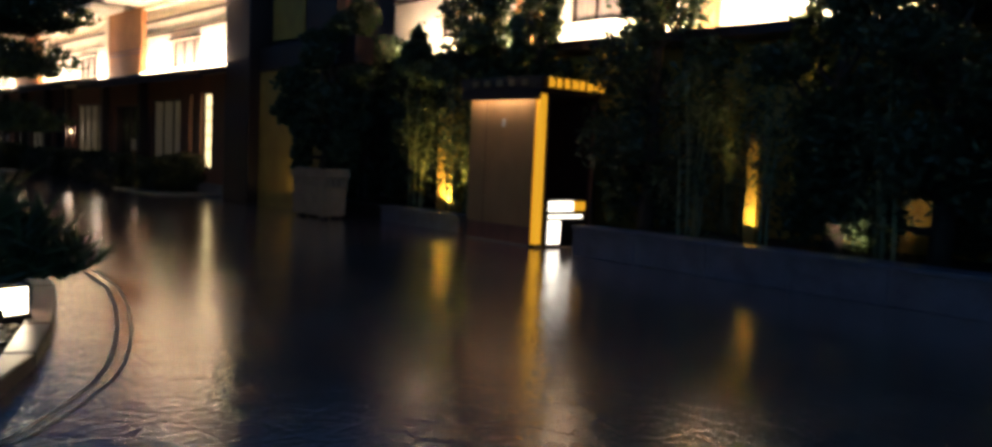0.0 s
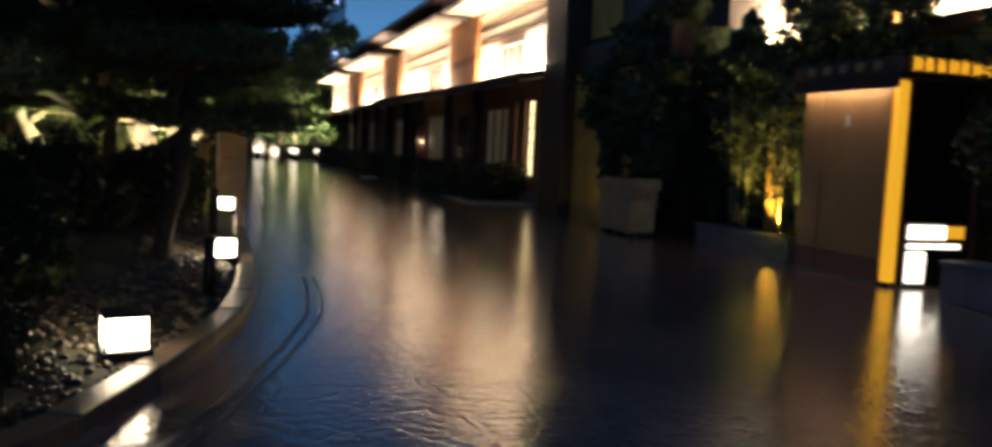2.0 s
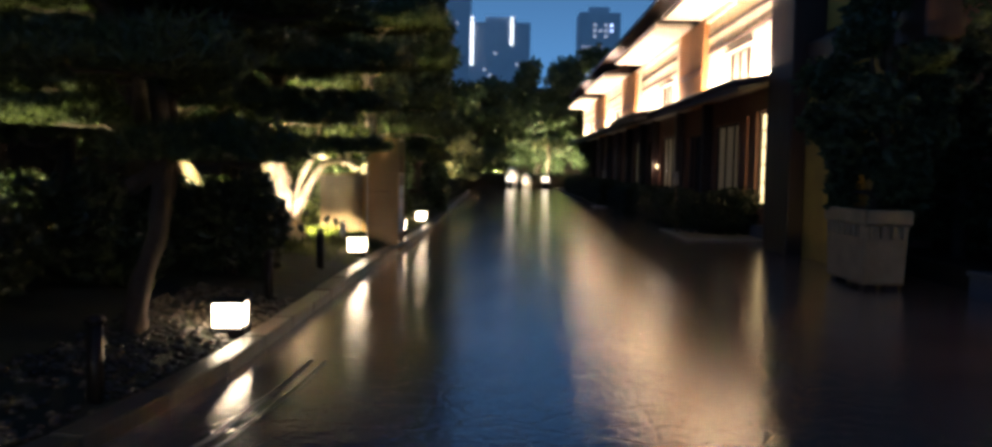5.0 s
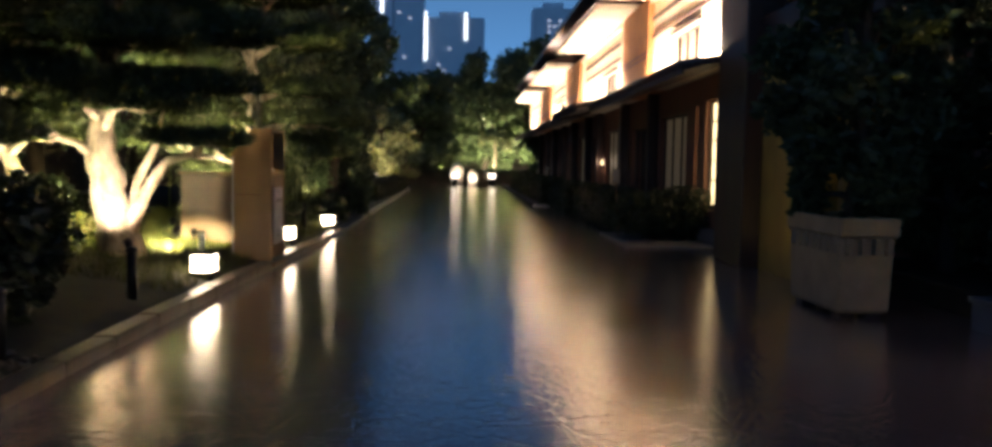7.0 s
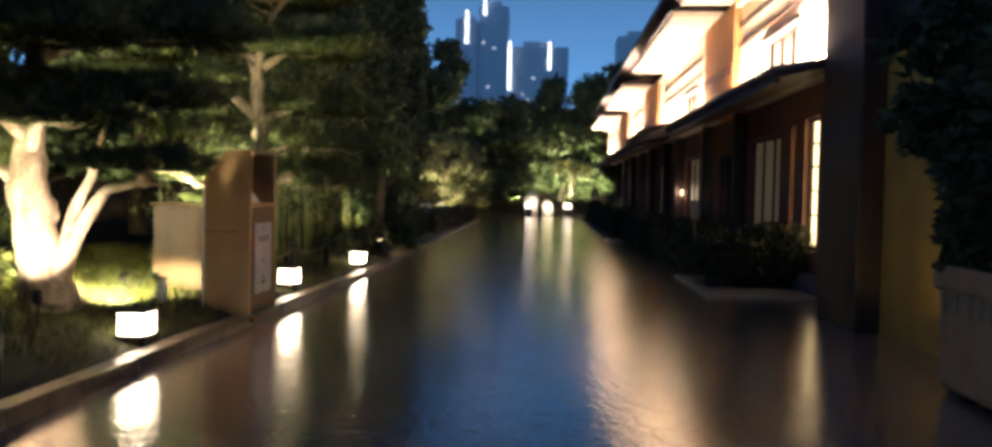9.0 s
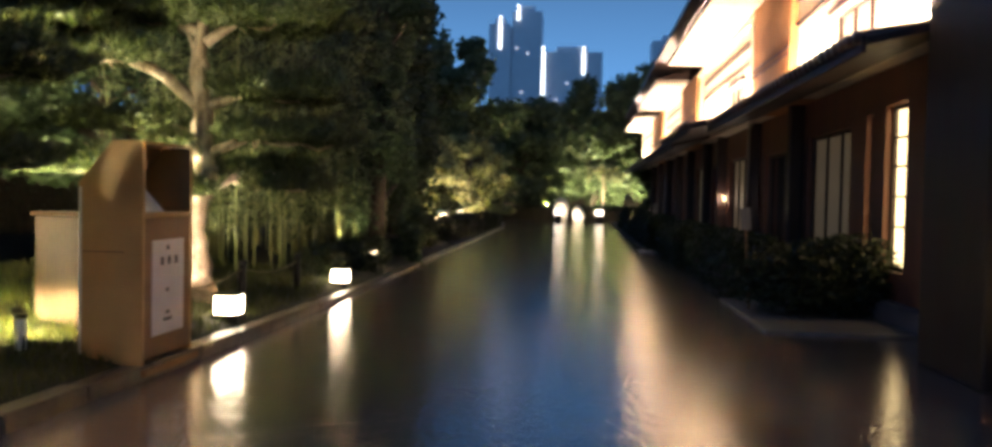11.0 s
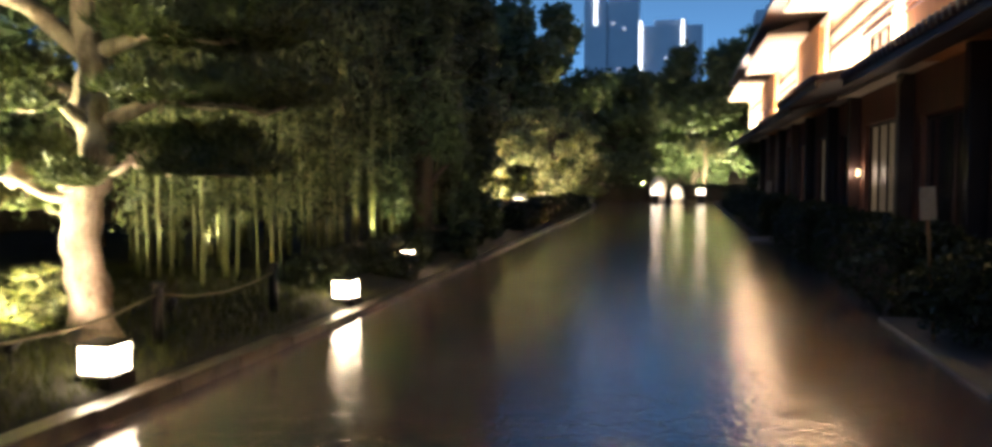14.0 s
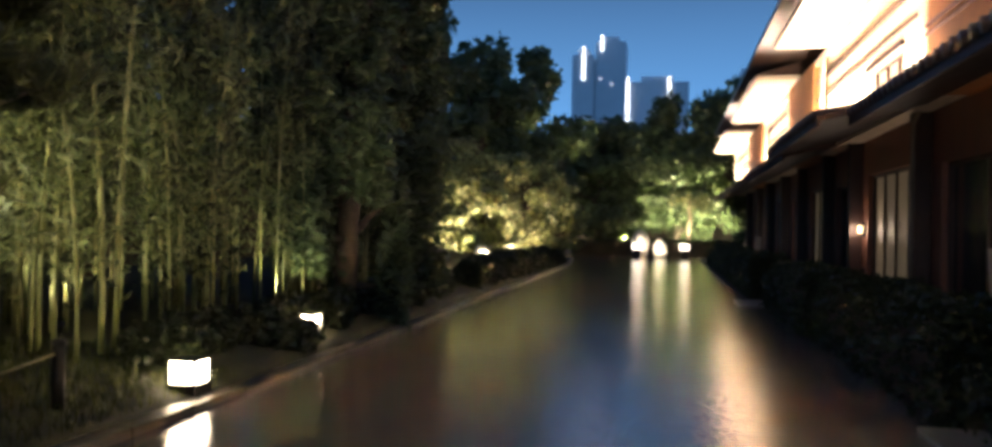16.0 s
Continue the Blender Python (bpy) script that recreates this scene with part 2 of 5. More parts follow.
def tube(points, radii, sides=8):
    """Vertices and faces of a tapered tube along points."""
    verts, faces = [], []
    pts = [Vector(p) for p in points]
    for i, p in enumerate(pts):
        d = (pts[min(i + 1, len(pts) - 1)] - pts[max(i - 1, 0)]).normalized()
        a = d.orthogonal().normalized()
        if i:
            a = (prev - d * prev.dot(d)).normalized()
        prev = a
        b = d.cross(a)
        for k in range(sides):
            w = 2 * math.pi * k / sides
            r = radii[i] * (1 + 0.07 * math.sin(3 * w + i) + (0.06 * math.sin(5 * w + 0.7 * i) if sides > 11 else 0))
            verts.append(p + (a * math.cos(w) + b * math.sin(w)) * r)
        if i:
            o = (i - 1) * sides
            faces += [(o + k, o + (k + 1) % sides, o + sides + (k + 1) % sides, o + sides + k) for k in range(sides)]
    faces.append(tuple(range(sides))[::-1])
    faces.append(tuple(range(len(verts) - sides, len(verts))))
    return verts, faces


def tube_part(name, points, radii, mat, parent=None, sides=8, label="", kind=""):
    return mesh_part(name, *tube(points, radii, sides), mat, parent, label, True, kind)


def crooked(rng, start, end, steps, wander):
    """A wandering line of points from start to end."""
    a, b = np.array(start, float), np.array(end, float)
    pts = [a + (b - a) * i / steps for i in range(steps + 1)]
    for i in range(1, steps):
        pts[i] = pts[i] + rng.normal(0, wander, 3)
    return [tuple(p) for p in pts]


def leaf_mesh(name, places, size, rng, mat, parent=None, up=0.3, long=1.8, label="", kind=""):
    """One small folded leaf at every place, turned at random."""
    n = len(places)
    d = rng.normal(0, 1, (n, 3))
    d[:, 2] = d[:, 2] * 0.6 + up
    d /= np.linalg.norm(d, axis=1)[:, None]
    s = np.cross(d, rng.normal(0, 1, (n, 3)))
    s /= np.linalg.norm(s, axis=1)[:, None] + 1e-9
    h = size * rng.uniform(0.6, 1.4, (n, 1))
    f = np.cross(d, s) * h * 0.18
    v = np.stack([places - d * h * long / 2, places + s * h * 0.5 + f, places + d * h * long / 2, places - s * h * 0.5 + f], 1).reshape(-1, 3)
    i = np.arange(n) * 4
    tri = np.concatenate([np.stack([i, i + 1, i + 2], 1), np.stack([i, i + 2, i + 3], 1)])
    me = bpy.data.meshes.new(name)
    me.from_pydata(v.tolist(), [], tri.tolist())
    me.materials.append(mat)
    ob = new(name, me)
    if parent:
        ob.parent = parent
    return tagged(ob, label, kind=kind)


def cloud(rng, centre, radii, n, hollow=0.45):
    """Places inside an uneven ellipsoid, thicker towards its skin."""
    d = rng.normal(0, 1, (n, 3))
    d /= np.linalg.norm(d, axis=1)[:, None]
    r = hollow + (1 - hollow) * rng.random((n, 1)) ** 0.6
    lump = 1 + 0.16 * np.sin(5 * d[:, :1] + 3 * d[:, 1:2]) + 0.12 * np.sin(7 * d[:, 1:2] - 4 * d[:, 2:3])
    return np.array(centre) + d * r * lump * np.array(radii)


# ---- ground, road, kerbs ----
KERB_Y = [2.6, 4.0, 4.9, 5.6, 6.15, 7.1, 8.0, 9.15, 10.5, 12.0, 15.0, 18.0, 21.0, 24.0, 30.0, 40.0, 50.0, 58.0, 66.0, 75.0]
KERB_X = [-3.0, -0.2, 0.85, 1.35, 1.63, 1.97, 2.24, 2.52, 2.64, 2.67, 2.66, 2.70, 2.82, 2.84, 2.76, 2.65, 2.55, 2.40, 1.70, -1.0]


def kerb_x(y):
    return float(np.interp(y, KERB_Y, KERB_X))


def sheet(name, xs, ys, height, mat, kind="structure", label=""):
    verts = [(x, y, height(x, y)) for y in ys for x in xs]
    w = len(xs)
    faces = [(j * w + i, j * w + i + 1, (j + 1) * w + i + 1, (j + 1) * w + i) for j in range(len(ys) - 1) for i in range(w - 1)]
    return mesh_part(name, verts, faces, mat, None, label, True, kind)


box_part("ground", (-1500, -1500, -0.6), (1500, 1500, -0.03), SOIL, bevel=0, kind="structure", label="dark bare ground reaching to the horizon")
box_part("road", (-30, -30, -0.3), (12.4, 76, 0.0), ROAD, bevel=0, kind="structure", label="wet dark stamped paving that mirrors the lights")


def bed_height(x, y):
    """The left garden: a raised bed that swells away from the kerb."""
    d = max(0.0, kerb_x(y) - x)
    rise = float(np.interp(y, [4, 13, 17, 23, 27], [0.02, 0.03, 0.10, 0.10, 0.03])) + 0.40 * (1 - math.exp(-d / 1.6))
    return rise + 0.05 * noise.noise((x * 0.6, y * 0.6, 0)) * min(1, d)


def garden_bed():
    rows = np.concatenate([np.arange(2.6, 40, 0.5), np.arange(40, 76, 2.0)])
    cols = np.concatenate([np.linspace(0, 3, 11), np.linspace(3.6, 26, 12)])
    verts, faces = [], []
    for y in rows:
        k = kerb_x(y) - 0.10
        verts.append((k, y, -0.05))
        verts += [(k - d, y, bed_height(k - d, y)) for d in cols]
    w = len(cols) + 1
    for j in range(len(rows) - 1):
        faces += [(j * w + i, (j + 1) * w + i, (j + 1) * w + i + 1, j * w + i + 1) for i in range(w - 1)]
    return mesh_part("garden_ground", verts, faces, GRASS_GROUND, None, "raised garden bed of thin lawn and bare soil", True, "structure")


garden_bed()


def kerbs():
    """The left kerb, stone by stone along its curve."""
    root = thing("kerb_left", Matrix(), "low curved kerb of wet brown stones beside the garden", "kerb", kind="structure")
    line = [Vector((kerb_x(y), y, 0)) for y in np.arange(2.6, 74, 0.1)]
    step, start, k = 0.9, 0, 0
    for i in range(1, len(line)):
        if (line[i] - line[start]).length >= step:
            a, b = line[start], line[i]
            d = b - a
            m = Matrix.Translation((a + b) / 2) @ pose(0, 0, 0, 0, 0, math.degrees(math.atan2(d.y, d.x)) - 90)
            bm = bmesh.new()
            L = d.length / 2 - 0.006
            add_box(bm, (-0.11, -L, -0.1), (0.09, L, float(np.interp((a.y + b.y) / 2, [5, 13, 17, 22, 27], [0.11, 0.11, 0.135, 0.13, 0.05])) + 0.006 * math.sin(k * 2.1)), 0.018)
            stone = part("kerb_stone", bm, KERB, root)
            stone.matrix_basis = m
            start, k = i, k + 1


kerbs()


def inlay(offset, wide):
    """A thin inlaid band in the paving that follows the kerb."""
    ys = np.arange(3.6, 11.4, 0.4)
    v, f = [], []
    for y in ys:
        v += [(kerb_x(y) + offset, y, 0.001), (kerb_x(y) + offset + wide, y, 0.001), (kerb_x(y) + offset, y, 0.005), (kerb_x(y) + offset + wide, y, 0.005)]
    for i in range(len(ys) - 1):
        o = i * 4
        f += [(o + 2, o + 3, o + 7, o + 6), (o, o + 2, o + 6, o + 4), (o + 1, o + 5, o + 7, o + 3)]
    mesh_part("paving_inlay", v, f, KERB, None, "thin curved stone inlay in the wet paving", False, "structure")


inlay(0.56, 0.04)
inlay(0.68, 0.025)


# ---- the villa along the road ----
VILLA = pose(10.2, 24.0, 0)
villa = thing("villa_building", VILLA, "long two-storey villa, brown below, floodlit cream bays above", "house")
BAYS = [(-1.94, 4.8), (8.2, 17.6), (21.9, 29.3), (34.8, 43.4)]
EAVES = [(-1.94, 5.4), (6.5, 16.2), (20.2, 30.2), (33.2, 43.6)]
WINDOWS = [(0.5, 2.7), (9.9, 12.2), (23.6, 26.0), (36.6, 39.4)]
START, END, EAVE = -1.94, 43.6, 5.82


def window_unit(parent, y0, y1, z0, z1, x, glass, frame_mat, bars=1, name="window"):
    w = new(name)
    w.parent = parent
    t = 0.06
    bm = bmesh.new()
    for lo, hi in (((x - 0.05, y0, z0), (x + 0.05, y0 + t, z1)), ((x - 0.05, y1 - t, z0), (x + 0.05, y1, z1)),
                   ((x - 0.05, y0 + t, z0), (x + 0.05, y1 - t, z0 + t)), ((x - 0.05, y0 + t, z1 - t), (x + 0.05, y1 - t, z1))):
        add_box(bm, lo, hi, 0.006)
    part("window_frame", bm, frame_mat, w)
    box_part("pane", (x + 0.01, y0 + t, z0 + t), (x + 0.03, y1 - t, z1 - t), glass, w, 0)
    for i in range(bars):
        yb = y0 + (y1 - y0) * (i + 1) / (bars + 1)
        box_part("mullion", (x - 0.035, yb - 0.025, z0 + t), (x + 0.008, yb + 0.025, z1 - t), frame_mat, w, 0.004)
    return w


def wall_with_holes(name, parent, x0, x1, y0, y1, z0, z1, holes, mat, label=""):
    """A thick wall along y with openings that go right through; holes as (y0, y1, z0, z1) in order."""
    bm = bmesh.new()
    at = y0
    for a, b, c, d in holes:
        if a > at:
            add_box(bm, (x0, at, z0), (x1, a, z1))
        if c > z0:
            add_box(bm, (x0, a, z0), (x1, b, c))
        if d < z1:
            add_box(bm, (x0, a, d), (x1, b, z1))
        at = b
    if at < y1:
        add_box(bm, (x0, at, z0), (x1, y1, z1))
    bmesh.ops.remove_doubles(bm, verts=bm.verts, dist=0.0005)
    return part(name, bm, mat, parent, label)


def villa_ground_floor():
    x0, x1 = 0.55, 0.85
    openings = [(0.62, 1.42, 0.7, 3.0, SLIT_GLOW, 0), (1.95, 2.25, 0.5, 2.95, SLIT_GLOW, 0), (3.0, 5.6, 0.5, 2.85, ROOM_GLOW, 2), (6.3, 9.4, 0.05, 2.7, GLASS_DARK, 1),
                (10.8, 14.2, 0.5, 2.8, ROOM_GLOW, 3), (15.4, 17.4, 0.05, 2.7, GLASS_DARK, 1), (18.2, 21.5, 0.5, 2.8, ROOM_GLOW, 3), (23.0, 25.2, 0.05, 2.7, GLASS_DARK, 1),
                (26.5, 29.5, 0.5, 2.8, ROOM_GLOW, 2), (31.0, 33.2, 0.05, 2.7, GLASS_DARK, 1), (35.0, 38.0, 0.5, 2.8, ROOM_GLOW, 2), (39.5, 41.5, 0.05, 2.7, GLASS_DARK, 1)]
    wall_with_holes("ground_floor_wall", villa, x0, x1, START, END, 0, 3.70, [o[:4] for o in openings], TIMBER, "brown clad ground-floor wall")
    for a, b, c, d, fill, bars in openings:
        w = window_unit(villa, a, b, c, d, x0 + 0.14, fill, DARK_WOOD, bars, "window" if c > 0.2 else "glazed_door")
        if fill is SLIT_GLOW:
            for z in (1.3, 1.72, 2.14, 2.54):
                box_part("transom", (x0 + 0.10, a + 0.06, z), (x0 + 0.148, b - 0.06, z + 0.03), DARK_WOOD, w, 0.004)
    for y in (6.0, 10.0, 14.8, 17.9, 22.2, 25.9, 30.2, 34.1, 38.7):
        box_part("timber_post", (0.28, y - 0.14, 0.0), (0.549, y + 0.14, 3.58), DARK_WOOD, villa, 0.02)
    for y in (9.72, 30.5):
        tube_part("drainpipe", [(0.22, y, 0.0), (0.22, y, 3.3), (0.30, y, 3.5)], [0.035, 0.035, 0.035], CURTAIN, villa, 10)
    box_part("plinth", (0.40, START, 0.0), (0.548, END, 0.32), STONE_WALL, villa, 0.02)


def canopy_run(y0, y1, front):
    """A tiled canopy run: boards beneath, rolled tiles on top, fascia and gutter in front."""
    rise = 0.23 * (0.54 - front)
    verts = [(front, y0, 3.27), (0.54, y0, 3.27 + rise), (0.54, y1, 3.27 + rise), (front, y1, 3.27)]
    verts += [(x, y, z + 0.08) for x, y, z in verts]
    faces = [(0, 1, 2, 3), (7, 6, 5, 4), (0, 4, 5, 1), (1, 5, 6, 2), (2, 6, 7, 3), (3, 7, 4, 0)]
    mesh_part("canopy", verts, faces, DARK_WOOD, villa, "dark timber canopy boards")
    box_part("fascia", (front - 0.05, y0, 3.19), (front - 0.003, y1, 3.37), DARK_WOOD, villa, 0.006)
    v, f = [], []
    y = y0 + 0.12
    while y < y1 - 0.08:
        tv, tf = tube([(front - 0.1, y, 3.36), ((front + 0.26) / 2, y, 3.36 + 0.115 * (0.16 - front)), (0.24, y, 3.36 + 0.23 * (0.24 - front))], [0.075, 0.07, 0.065], 8)
        o = len(v)
        v += tv
        f += [tuple(i + o for i in face) for face in tf]
        y += 0.26
    mesh_part("canopy_tiles", v, f, ROOF_TILE, villa, "rows of rolled dark roof tiles with round ends", True, "stuff")


def villa_canopy():
    canopy_run(START, 9.0, -0.80)
    canopy_run(9.01, 15.3, -1.25)
    canopy_run(15.31, END, -0.95)


def villa_upper():
    for n, ((a, b), (e0, e1), (w0, w1)) in enumerate(zip(BAYS, EAVES, WINDOWS)):
        mid = (a + b) / 2
        wall_with_holes("bay_wall", villa, 0.12, 0.50, a, b, 3.50, EAVE - 0.005, [(w0, w1, 3.75, 4.55)], CREAM, "floodlit cream rendered upper bay")
        window_unit(villa, w0, w1, 3.75, 4.55, 0.26, CURTAIN, DARK_WOOD, 2)
        box_part("window_sill", (0.03, w0 - 0.1, 3.70), (0.119, w1 + 0.1, 3.745), CREAM, villa, 0.01)
        box_part("lintel", (0.05, w0 - 0.06, 4.555), (0.119, w1 + 0.06, 4.63), DARK_WOOD, villa, 0.008)
        for z, h in ((4.80, 0.05), (5.22, 0.09)):
            box_part("trim_band", (0.06, a - 0.01, z), (0.119, b + 0.01, z + h), STRIPE, villa, 0.01)
        box_part("cornice", (0.0, a - 0.05, EAVE - 0.16), (0.118, b + 0.05, EAVE - 0.008), CREAM, villa, 0.03)
        if n:
            for y in (a + 0.03, b - 1.25):
                box_part("pilaster", (-0.02, y, 3.5), (0.055, y + 0.4, EAVE - 0.165), CREAM, villa, 0.02)
        # the eave of the bay: a pale boarded soffit lit from below, a tile slope above it
        lo, hi, za, zb = -1.10, 2.2, EAVE, EAVE + 0.10
        v = [(lo, e0, za), (hi, e0, za), (hi, e1, za), (lo, e1, za), (lo, e0, zb), (hi, e0, zb), (hi, e1, zb), (lo, e1, zb)]
        mesh_part("soffit", v, [(0, 3, 2, 1), (0, 1, 5, 4), (1, 2, 6, 5), (2, 3, 7, 6), (3, 0, 4, 7), (4, 5, 6, 7)], CREAM, villa, "pale roof soffit")
        up = [(lo - 0.06, e0 - 0.06, zb + 0.004), (hi, e0 - 0.06, zb + 0.004), (hi, e1 + 0.06, zb + 0.004), (lo - 0.06, e1 + 0.06, zb + 0.004), (hi, e0 + 0.8, 7.0), (hi, e1 - 0.8, 7.0), (0.9, e0 + 0.8, 6.75), (0.9, e1 - 0.8, 6.75)]
        mesh_part("bay_roof", up, [(0, 3, 2, 1), (0, 6, 7, 3), (0, 1, 4, 6), (3, 7, 5, 2), (6, 4, 5, 7), (1, 2, 5, 4)], ROOF_TILE, villa, "dark hipped tile roof over a bay")
        box_part("light_strip", (-0.12, a + 0.1, 3.61), (-0.07, b - 0.1, 3.635), STRIP_GLOW, villa, 0.004, "glowing strip of uplights on the canopy")
        strip = VILLA @ Matrix.Translation((-0.50 if n else -0.26, mid, 3.66)) @ look((0, 0, 0), (0.42, 0, 1.0)).to_3x3().to_4x4()
        lamp_strip(strip, b - a - 0.3, 0.12, (23, 19, 22, 26)[n] * (b - a), WARM)
    for (a0, b0), (a1, b1) in zip(BAYS, BAYS[1:]):
        box_part("orange_wall", (0.501, b0 - 0.1, 3.5), (0.85, a1 + 0.1, 6.2), ORANGE, villa, 0.0, "orange-brown recessed wall")
        box_part("orange_pier", (-0.02, b0 + 0.02, 3.5), (0.500, a1 - 0.02, EAVE - 0.02), ORANGE, villa, 0.03, "orange-brown rendered pier")
        for z in (4.30, 4.42):
            box_part("pier_band", (-0.06, b0 + 0.021, z), (-0.021, a1 - 0.021, z + 0.05), TIMBER, villa, 0.01)
    # the main roof behind: a dark eave that runs on over the bays, then the slope
    v = [(-1.22, START, 6.52), (-1.22, END - 3, 6.52), (2.2, END - 5, 8.1), (2.2, START, 8.1), (10.0, START, 6.3), (10.0, END - 3, 6.3), (-1.22, START, 6.40), (-1.22, END - 3, 6.40)]
    mesh_part("main_roof", v, [(0, 3, 2, 1), (3, 4, 5, 2), (0, 1, 7, 6), (0, 6, 4, 3), (1, 2, 5, 7), (6, 7, 5, 4)], ROOF_TILE, villa, "dark main roof")
    box_part("rear_wall", (0.86, START, 0), (9.5, END, 6.2), TIMBER, villa, 0)


def villa_gate_block():
    """The dark post, beam and ochre wall at the near end of the villa."""
    box_part("corner_post", (-0.2, -3.4, 0), (0.62, -1.945, 7.4), DARK_WOOD, villa, 0.03, "massive dark brown corner post")
    wall_with_holes("ochre_wall", villa, 0.10, 0.5, -6.6, -3.405, 0, 3.35, [(-6.2, -5.5, 0.9, 2.6)], OCHRE, "ochre rendered wall lit from below")
    box_part("cross_beam", (0.02, -8.0, 3.36), (0.5, -3.405, 3.95), DARK_WOOD, villa, 0.03)
    box_part("upper_panel", (0.36, -6.6, 3.96), (0.62, -3.405, 6.6), DARK_WOOD, villa, 0.01, "dark timber upper wall panel")
    box_part("pale_panel", (0.32, -5.2, 4.15), (0.358, -3.6, 5.2), OCHRE, villa, 0.008, "dull ochre inset panel")


# Added fittings that stand in for small bright spots along the facade.
def added_wall_lamp(y, z):
    t = thing("added_wall_lamp", VILLA @ pose(0.53, y, z), "small glowing box added for a bright spot on the brown facade", "lamp", "villa wall lamps")
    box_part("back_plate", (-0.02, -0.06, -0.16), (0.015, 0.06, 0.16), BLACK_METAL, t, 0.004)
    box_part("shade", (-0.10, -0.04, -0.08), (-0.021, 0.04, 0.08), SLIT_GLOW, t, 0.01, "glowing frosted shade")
    # fill light added to brighten the dark ground-floor wall
    data = bpy.data.lights.new("wall_fill_bulb", "POINT")
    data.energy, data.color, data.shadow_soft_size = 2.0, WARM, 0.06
    new("wall_fill_bulb", data).matrix_world = VILLA @ pose(0.33, y, z)
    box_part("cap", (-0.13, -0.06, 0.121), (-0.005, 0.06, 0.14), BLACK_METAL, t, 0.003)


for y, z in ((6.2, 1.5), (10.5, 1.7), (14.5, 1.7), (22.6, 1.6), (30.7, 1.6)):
    added_wall_lamp(y, z)
villa_ground_floor()
villa_canopy()
villa_upper()
villa_gate_block()
garden_spot((10.08, 18.3, 0.44), (10.32, 20.2, 2.2), 3.5, YELLOW, 100)


# ---- plants ----
def broad_tree(place, height, spread, rng_seed, leaves=6000, leaf=0.12, mat=None, bark=None, label="dark broadleaf tree", base=0.35, name="tree", crown_low=0.3):
    """A tapered trunk with limbs, and a crown of clumps of single leaves."""
    rng = np.random.default_rng(rng_seed)
    t = thing(name, pose(*place), label, "tree")
    top = height * 0.72
    tube_part("trunk", crooked(rng, (0, 0, -0.1), (spread * 0.1, 0, top), 6, spread * 0.04), np.linspace(0.045 * height ** 0.75, 0.02 * height ** 0.6, 7), bark or DARK_BARK, t, 10)
    clumps = []
    n = 17
    for i in range(n):
        z = height * (crown_low + (0.88 - crown_low) * (i + 0.5) / n)
        w = spread * (0.45 + 0.55 * math.sin(math.pi * (0.15 + 0.75 * (i + 0.5) / n)))
        a = i * 2.4 + rng.uniform(-0.4, 0.4)
        r = w * rng.uniform(0.2, 0.95)
        end = (r * math.cos(a), r * math.sin(a), z)
        tube_part("limb", crooked(rng, (0, 0, z * 0.72), end, 4, 0.05 * spread), np.linspace(0.02 * height ** 0.7, 0.012, 5), bark or DARK_BARK, t, 6)
        clumps.append((end, (w * rng.uniform(0.25, 0.55), w * rng.uniform(0.25, 0.55), height * rng.uniform(0.05, 0.12))))
    pts = np.concatenate([cloud(rng, c, r, leaves // n, 0.3) for c, r in clumps])
    leaf_mesh("crown", pts, leaf, rng, mat or LEAF, t)
    return t


def shrub(place, radii, rng_seed, leaves=2500, leaf=0.07, mat=None, label="dark clipped shrub", name="shrub", category="shrub"):
    rng = np.random.default_rng(rng_seed)
    t = thing(name, pose(*place), label, category)
    for i in range(5):
        a = i * 1.26
        tube_part("stem", crooked(rng, (0.04 * math.cos(a), 0.04 * math.sin(a), -0.05), (radii[0] * 0.5 * math.cos(a), radii[1] * 0.5 * math.sin(a), radii[2] * 1.2), 3, 0.03), [0.025, 0.02, 0.014, 0.008], DARK_BARK, t, 5)
    pts = cloud(rng, (0, 0, radii[2]), radii, leaves, 0.5)
    pts = pts[pts[:, 2] > 0.02]
    leaf_mesh("foliage", pts, leaf, rng, mat or LEAF, t)
    return t


def hedge(name, x0, x1, y0, y1, z1, rng_seed, label, base=None):
    """A clipped hedge: a dense box of leaves with a soft, uneven skin round a dark core of twigs."""
    rng = np.random.default_rng(rng_seed)
    t = thing(name, (base or Matrix()) @ pose((x0 + x1) / 2, (y0 + y1) / 2, 0), label, "hedge")
    w, d = (x1 - x0) / 2, (y1 - y0) / 2
    bm = bmesh.new()
    add_box(bm, (-w + 0.12, -d + 0.12, 0), (w - 0.12, d - 0.12, z1 - 0.12), 0.08)
    part("twig_core", bm, DARK_BARK, t)
    n = int(1100 * max(y1 - y0, x1 - x0)) + 400
    p = rng.uniform(-1, 1, (n, 3))
    side = rng.integers(0, 4, n)
    p[side == 0, 0], p[side == 1, 1], p[side >= 2, 2] = -1, -1, 1
    p[(side == 0) & (rng.random(n) < 0.4), 0] = 1
    soft = np.maximum(0, np.abs(p[:, 0]) + np.maximum(p[:, 2], 0) - 1.55)
    q = np.stack([p[:, 0] * (w - soft * 0.25), p[:, 1] * d, (p[:, 2] * 0.5 + 0.5) * z1 - soft * 0.3], 1)
    q += rng.normal(0, 0.035, q.shape)
    q[:, 2] += 0.06 * np.sin(q[:, 1] * 2.3) * (q[:, 2] > z1 * 0.7)
    leaf_mesh("foliage", q, 0.065, rng, LEAF_HEDGE, t, 0.2, 1.4)
    return t


